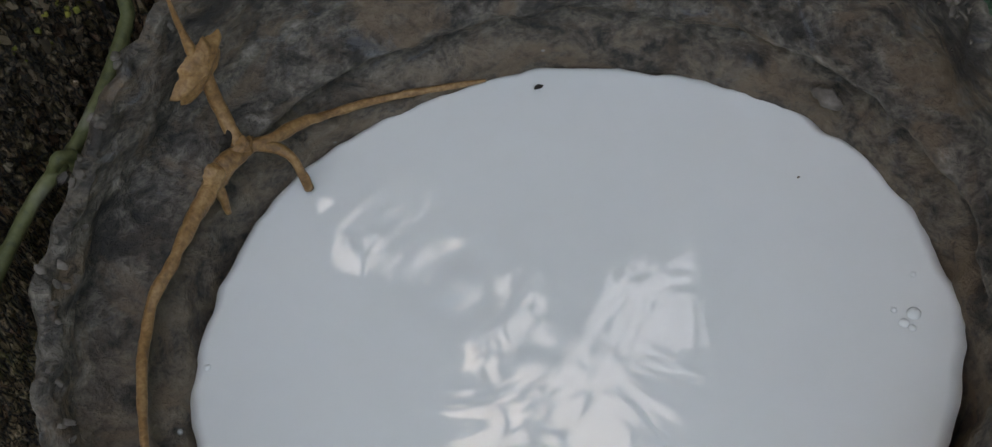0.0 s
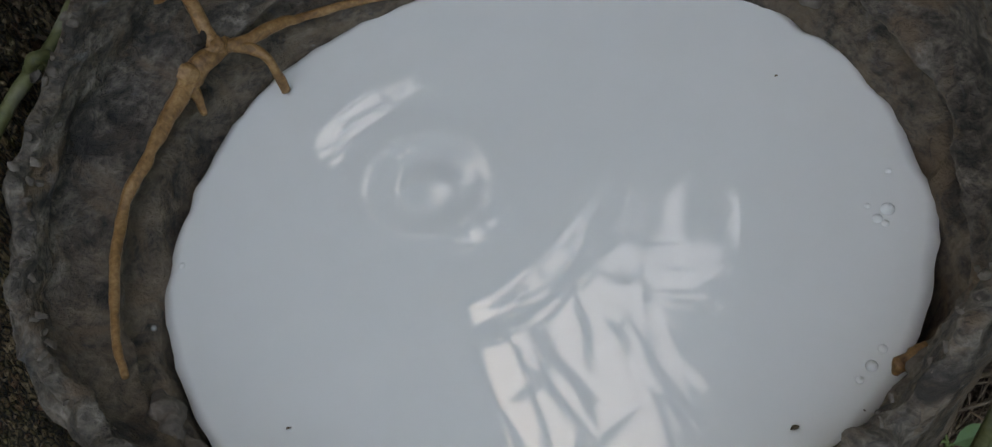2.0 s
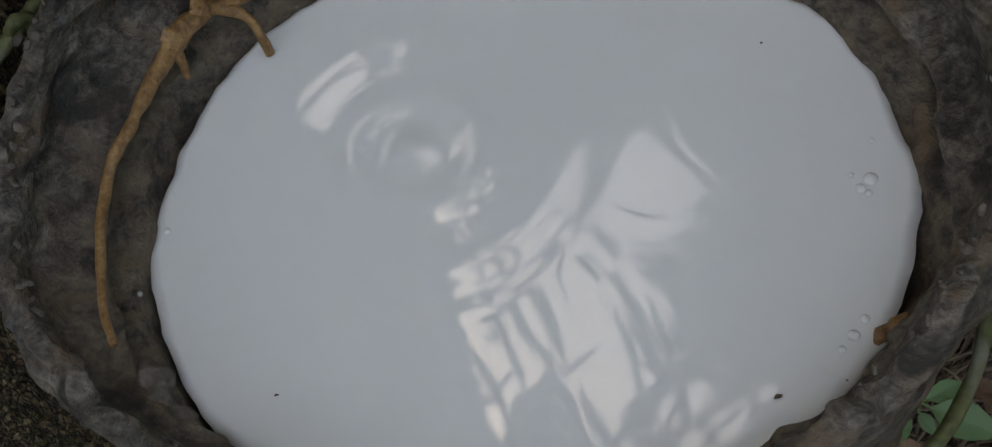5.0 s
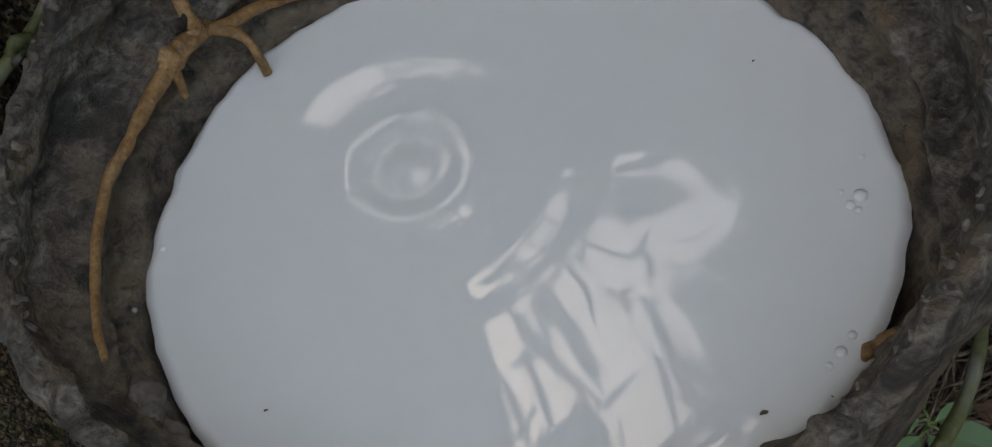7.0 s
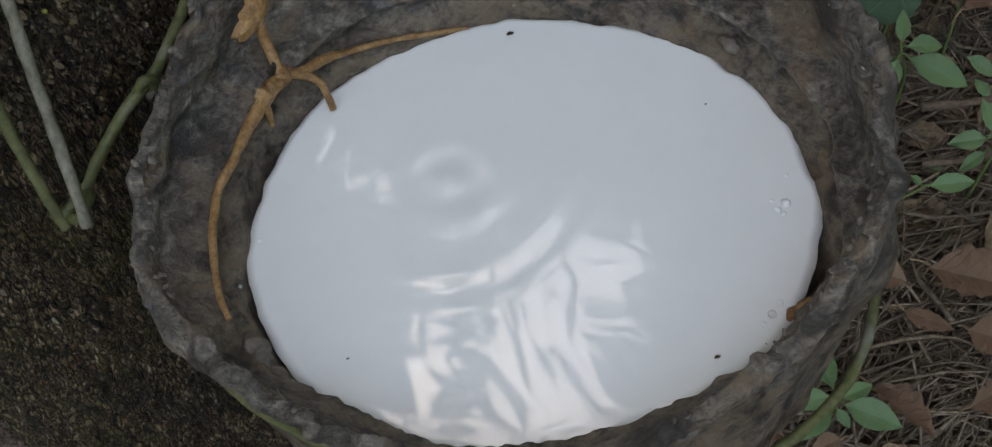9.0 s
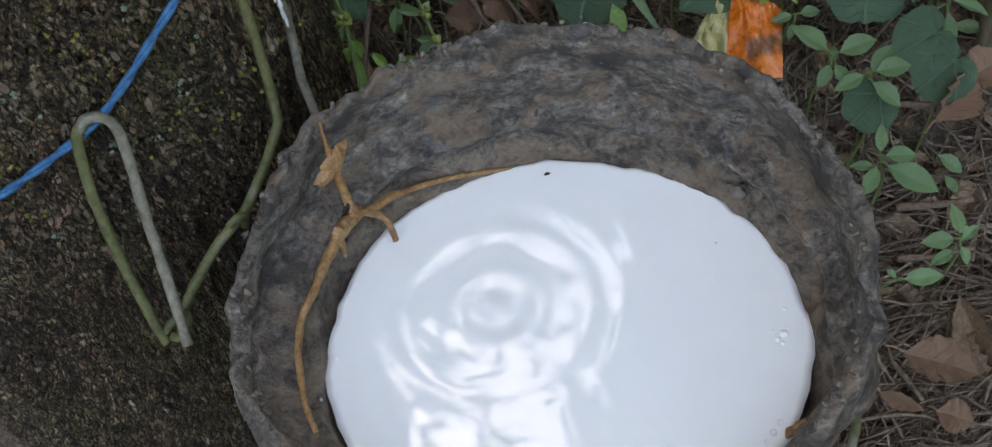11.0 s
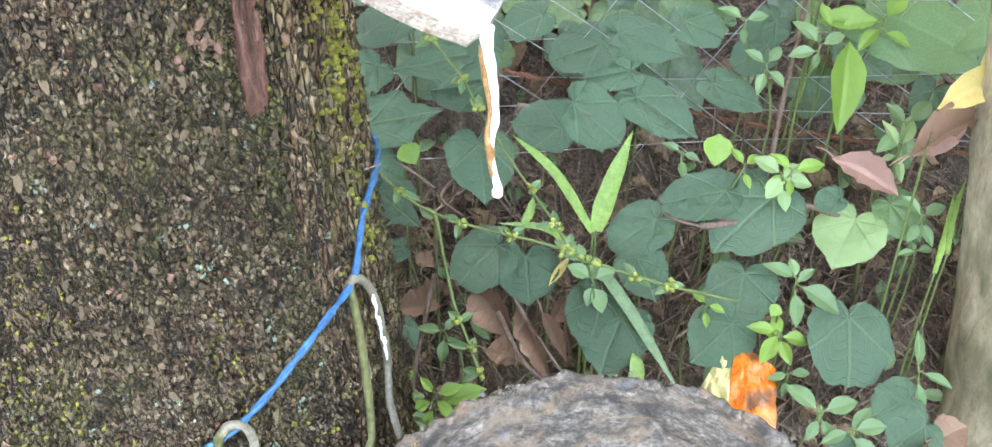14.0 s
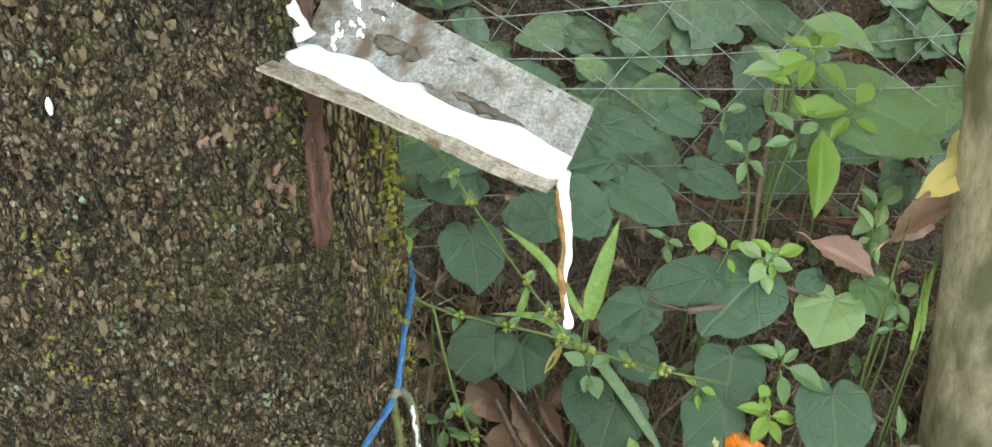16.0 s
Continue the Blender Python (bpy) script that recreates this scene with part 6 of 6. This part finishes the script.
for k in range(1700):
    x, y = rng.uniform(-0.12, 0.34), rng.uniform(0.02, 0.45)
    r = rng.uniform(0.001, 0.0045) * (0.6 + 0.4 * rng.random())
    z = float(ground_height(x, y))
    bits.append(tube([(x, y, z - r), (x, y, z - r * 0.5), (x, y, z + r * 0.4), (x, y, z + r)], [r * 0.4, r, r * 0.8, r * 0.2], 7, 2, 0.5, k, 350))
v, f = join(bits)
tagged(piece("soil_crumbs", mesh_of("soil_crumbs", v, f), SOIL), "loose crumbs of dark soil", "soil", kind="stuff")

# ---- bark chips, moss and lichen on the trunk ----
def chip(seed):
    r = np.random.default_rng(seed)
    n = 8
    a = np.linspace(0, 2 * np.pi, n, endpoint=False) + r.normal(0, 0.15, n)
    rad = r.uniform(0.7, 1.1, n)
    top = np.stack([rad * np.cos(a) * 0.75, rad * np.sin(a) * 0.8, 0.2 + 0.25 * r.random(n)], -1)
    low = top * (1.1, 1.1, 0) - (0, 0, 0.3)
    mid = np.array([[0, 0, 0.45]])
    fs = [(i, (i + 1) % n, 2 * n) for i in range(n)] + [(i + n, (i + 1) % n + n, (i + 1) % n, i) for i in range(n)]
    return mesh_of("bark_chip", np.concatenate([top, low, mid]), fs, False)


def trunk_pose(deg, h, out, sx, sy, sz, spin, tilt=0.0):
    p = on_trunk(deg, h, out)
    a = np.radians(deg)
    nrm = np.cos(a) * TRUNK_U + np.sin(a) * TRUNK_V
    side = np.cross(TRUNK_AXIS, nrm)
    m = Matrix((Vector(side), Vector(TRUNK_AXIS), Vector(nrm))).transposed().to_4x4()
    m.translation = Vector(p)
    return m @ Matrix.Rotation(spin, 4, "Z") @ Matrix.Rotation(tilt, 4, "X") @ Matrix.Diagonal((sx, sy, sz, 1))


chips = [chip(300 + k) for k in range(6)]
for c in chips:
    c.materials.append(FLAKE)
red_chips = [chip(320 + k) for k in range(3)]
for c in red_chips:
    c.materials.append(RED_FLAKE)
many = []
for k in range(6500):
    deg, h = rng.uniform(-108, -8), rng.uniform(-0.12, 0.15)
    if -43 < deg < -34 and h > 0.03:
        continue
    s = abs(rng.normal(0.0001, 0.00038)) + 0.00045
    m = trunk_pose(deg, h, float(bark_relief(np.array(deg), np.array(h))) - 0.0001, s, s * rng.uniform(1.1, 2.4), s * rng.uniform(0.25, 0.6), rng.normal(0.15, 0.4), rng.normal(0, 0.45))
    many.append((s, k, m))
many.sort(key=lambda v: -v[0])
for s, k, m in many[:260]:
    piece("bark_chip", chips[k % 6], None, tree, m=m)
v, f = join([blade_bits(chips[n], [m for s, k, m in many[260:] if k % 6 == n]) for n in range(6)])
tagged(piece("loose_bark", mesh_of("loose_bark", v, f, False), FLAKE, tree), "small loose bark chips", kind="stuff")

# reddish peeling flakes in loose clusters
for k in range(26):
    deg0, h0 = rng.uniform(-104, -12), rng.uniform(-0.1, 0.145)
    if -44 < deg0 < -32:
        continue
    for _ in range(4):
        deg, h = deg0 + rng.normal(0, 1.2), h0 + rng.normal(0, 0.0016)
        s = rng.uniform(0.0006, 0.0015)
        piece("peeling_flake", red_chips[k % 3], None, tree, m=trunk_pose(deg, h, float(bark_relief(np.array(deg), np.array(h))) + 0.0001, s, s * rng.uniform(1.0, 1.8), s * 0.7, rng.normal(-0.5, 0.5), rng.normal(0, 0.4)))

# the tapping scar: a smooth reddish channel below the spout
sd, shh = np.meshgrid(np.linspace(-41.0, -35.6, 16), np.linspace(0.030, 0.16, 120), indexing="xy")
edge = np.clip((1 - ((sd + 38.3 + 0.35 * vnoise(shh * 90, 4.0)) / 2.75) ** 2) * 3, 0, 1) * np.clip((shh - 0.032) / 0.01, 0, 1)
scar_out = bark_relief(sd, shh) * 0.35 - 0.0007 + 0.0016 * edge - 0.003 * (1 - edge)
piece("tapping_scar", mesh_of("tapping_scar", on_trunk(sd + 0.3 * vnoise(shh * 40, 1.0), shh, scar_out).reshape(-1, 3), grid_faces(120, 16)), SCAR, tree, "reddish bare channel below the spout")

tufts = []
for k in range(5600):
    if k % 2:
        deg, h = rng.normal(-14, 4.5), rng.normal(0.06, 0.05)
        if vnoise(np.array(deg * 0.25), np.array(h * 60), 0, 97) < -0.1:
            continue
    else:
        deg, h = rng.uniform(-105, -10), rng.uniform(-0.1, 0.15)
        if vnoise(np.array(deg * 0.09), np.array(h * 22), 0, 95) < 0.25:
            continue
    s = rng.uniform(0.0005, 0.0014) if k % 2 else rng.uniform(0.0003, 0.0009)
    tufts.append(trunk_pose(deg, h, float(bark_relief(np.array(deg), np.array(h))), s, s, s * rng.uniform(1.0, 2.6), rng.uniform(0, 3), rng.normal(0, 0.4)))
v, f = blade_bits(chips[2], tufts)
tagged(piece("moss", mesh_of("moss", v, f), MOSS, tree), "yellow-green moss tufts", kind="stuff")
scabs = []
for k in range(70):
    deg, h = rng.uniform(-105, -8), rng.uniform(-0.11, 0.15)
    for _ in range(6):
        s = rng.uniform(0.0004, 0.0012)
        d2, h2 = deg + rng.normal(0, 1.2), h + rng.normal(0, 0.0018)
        scabs.append(trunk_pose(d2, h2, float(bark_relief(np.array(d2), np.array(h2))), s, s, s * 0.5, rng.uniform(0, 3)))
v, f = blade_bits(chips[4], scabs)
tagged(piece("lichen", mesh_of("lichen", v, f), LICHEN, tree), "grey-green lichen scabs", kind="stuff")
p = on_trunk(-82.3, 0.0965, 0.0012)
v, f = tube([p + TRUNK_AXIS * 0.0018, p + TRUNK_AXIS * 0.0006, p - TRUNK_AXIS * 0.0006, p - TRUNK_AXIS * 0.0022], [0.0003, 0.0008, 0.0009, 0.0004], 14, 10, 0.15, 9, 500)
piece("latex_splash", mesh_of("latex_splash", v, f), LATEX, tree, "white latex splash on the bark")

# crust on the cup's rim and wall
crumbs = []
for k in range(420):
    a = rng.uniform(0, 2 * np.pi)
    if 3.4 < a < 5.8 and k % 3:
        continue
    up = rng.normal(0.0378, 0.0015) if k % 4 else rng.uniform(0.012, 0.036)
    r = float(np.interp(up, [0.0112, 0.0135, 0.024, 0.034, 0.0375, 0.042], [0.0645, 0.067, 0.0692, 0.0705, 0.0715, 0.0718])) + (rng.normal(0, 0.001) if k % 4 else 0)
    s = rng.uniform(0.0004, 0.0012) * (1 if k % 4 else 0.45)
    m = Matrix.Translation(cup_place(a, r, up)) @ Euler((rng.uniform(0, 3), rng.uniform(0, 3), rng.uniform(0, 3))).to_matrix().to_4x4() @ Matrix.Diagonal((s, s * 1.3, s, 1))
    crumbs.append(m)
v, f = blade_bits(chips[3], crumbs)
tagged(piece("crust", mesh_of("crust", v, f), CRUST, cup), "pale dried crust", kind="stuff")

# ---- crowns overhead: this tree's own and its neighbours' in the plantation ----
TWIG_LEAF = strip_leaf(OVATE, 190, 0.2, 0.2, rows=4, cols=3)
EYE_ = np.array([0.0, 0.0, 0.16])


def toward(az, el):
    az, el = radians(az), radians(el)
    return np.array([math.sin(az) * math.cos(el), math.cos(az) * math.cos(el), math.sin(el)])


# Openings set for the latex's reflections; the 178 degree one lights the trunk's front.
GAPS = [(toward(-7, 61.8), 7.0), (toward(-18.3, 52.2), 4.1), (toward(-11, 52), 1.8), (toward(2, 57.5), 2.8), (toward(14, 68), 5.0), (toward(178, 57), 25.0), (toward(-120, 60), 9.0), (toward(95, 58), 10.0)]


def crown(owner, start, spread, rise, limbs, leaves, seed):
    """Limbs from a trunk's top and their leaves, with gaps left to shape light and reflections."""
    r = np.random.default_rng(seed)
    spots_ = []
    for k in range(limbs):
        a = k * 2.4 + r.uniform(-0.4, 0.4)
        s = start * 1.0 + np.array([0, 0, -rise * 0.5 * r.random()])
        end = s + np.array([math.cos(a) * spread, math.sin(a) * spread, rise * (0.3 + 0.7 * r.random())]) * r.uniform(0.6, 1.0)
        mid = (s + end) / 2 + np.array([0, 0, 0.12 * spread])
        v, f = tube([s, mid, end], [0.035, 0.022, 0.006], 8, 8, 0.15, k, 12)
        piece("limb", mesh_of("limb", v - np.array(owner.location), f), BARK, owner)
        spots_ += [(end, 0.36 * spread), (mid, 0.36 * spread), ((mid + end) / 2 + (0, 0, 0.2), 0.4 * spread)]
    at_ = r.integers(len(spots_), size=leaves)
    c, rad = np.array([s_[0] for s_ in spots_])[at_], np.array([s_[1] for s_ in spots_])[at_]
    d = r.normal(0, 1, (leaves, 3))
    pos = c + d / np.linalg.norm(d, axis=1)[:, None] * (rad * r.random(leaves) ** 0.45)[:, None]
    fine_ = np.ones(leaves)
    w = (pos - EYE_) / np.linalg.norm(pos - EYE_, axis=1)[:, None]
    keep = np.ones(leaves, bool)
    for n_, (g, size) in enumerate(GAPS):
        off = np.degrees(np.arccos(np.clip(w @ g, -1, 1)))
        fine_[off < size] = 0.3
        keep &= (off > size * (0.85 + 0.35 * np.sin(17 * w[:, 0]) * np.cos(23 * w[:, 1]))) | (r.random(leaves) > (0.95 if n_ else 0.82))
    q = r.normal(0, 1, (leaves, 3)) + (0, 0, -0.7)
    along = q / np.linalg.norm(q, axis=1)[:, None] * r.uniform(0.16, 0.28, leaves)[:, None]
    v, f = scattered(TWIG_LEAF, laid_many(pos, along, r.uniform(0.09, 0.14, leaves) * fine_, np.array([[0.2, 0.1, 1.0]]))[keep])
    tagged(piece("crown", mesh_of("crown", v - np.array(owner.location), f), CANOPY, owner), kind="stuff")


crown(tree, TRUNK_AT + TRUNK_AXIS * 2.5, 1.5, 1.0, 8, 5200, 400)
for k, (x, y, hgt) in enumerate(((-2.4, 1.6, 3.0), (0.4, 3.4, 3.2), (2.5, 2.2, 3.1), (3.0, -1.2, 3.0), (0.6, -3.0, 3.2), (-2.6, -1.6, 3.1), (-1.4, 4.6, 3.4), (2.2, 5.2, 3.6), (-4.6, 0.2, 3.2), (4.8, 0.8, 3.3))):
    g = float(ground_height(x, y))
    other = thing("plantation_tree", "tall slender rubber tree of the plantation", "tree", "plantation trees", at=(x, y, g))
    v, f = tube([(0, 0, -0.1), (0.03, 0.02, hgt * 0.4), (0.02, 0.06, hgt * 0.75), (0.05, 0.08, hgt)], [0.11, 0.09, 0.07, 0.045], 14, 16, 0.12, k, 9)
    piece("trunk", mesh_of("trunk", v, f), BARK, other)
    crown(other, np.array([x + 0.05, y + 0.08, g + hgt]), 1.7, 1.1, 8, 5200, 410 + k)

# an unseen ring of leaves far behind the trees, added to block low sky light
n_far = 9000
a, rad = rng.uniform(0, 2 * np.pi, n_far), rng.uniform(8.5, 10.5, n_far)
top = (5.2 + 1.2 * np.sin(3 * a) + 0.7 * np.sin(11 * a + 1)) * np.where(np.sin(a) < -0.6, 0.6, 1.0)
pos = np.stack([rad * np.cos(a), rad * np.sin(a), ground_height(rad * np.cos(a), rad * np.sin(a)) + top * rng.random(n_far) ** 0.8], -1)
q = rng.normal(0, 1, (n_far, 3)) + (0, 0, -0.5)
along = q / np.linalg.norm(q, axis=1)[:, None] * rng.uniform(0.45, 0.8, n_far)[:, None]
v, f = scattered(TWIG_LEAF, laid_many(pos, along, rng.uniform(0.25, 0.4, n_far), np.stack([-np.cos(a), -np.sin(a), 0.4 + 0 * a], -1)))
tagged(piece("far_woods", mesh_of("far_woods", v, f), CANOPY), "unseen ring of leaves added to block low sky light", "woods", kind="stuff")
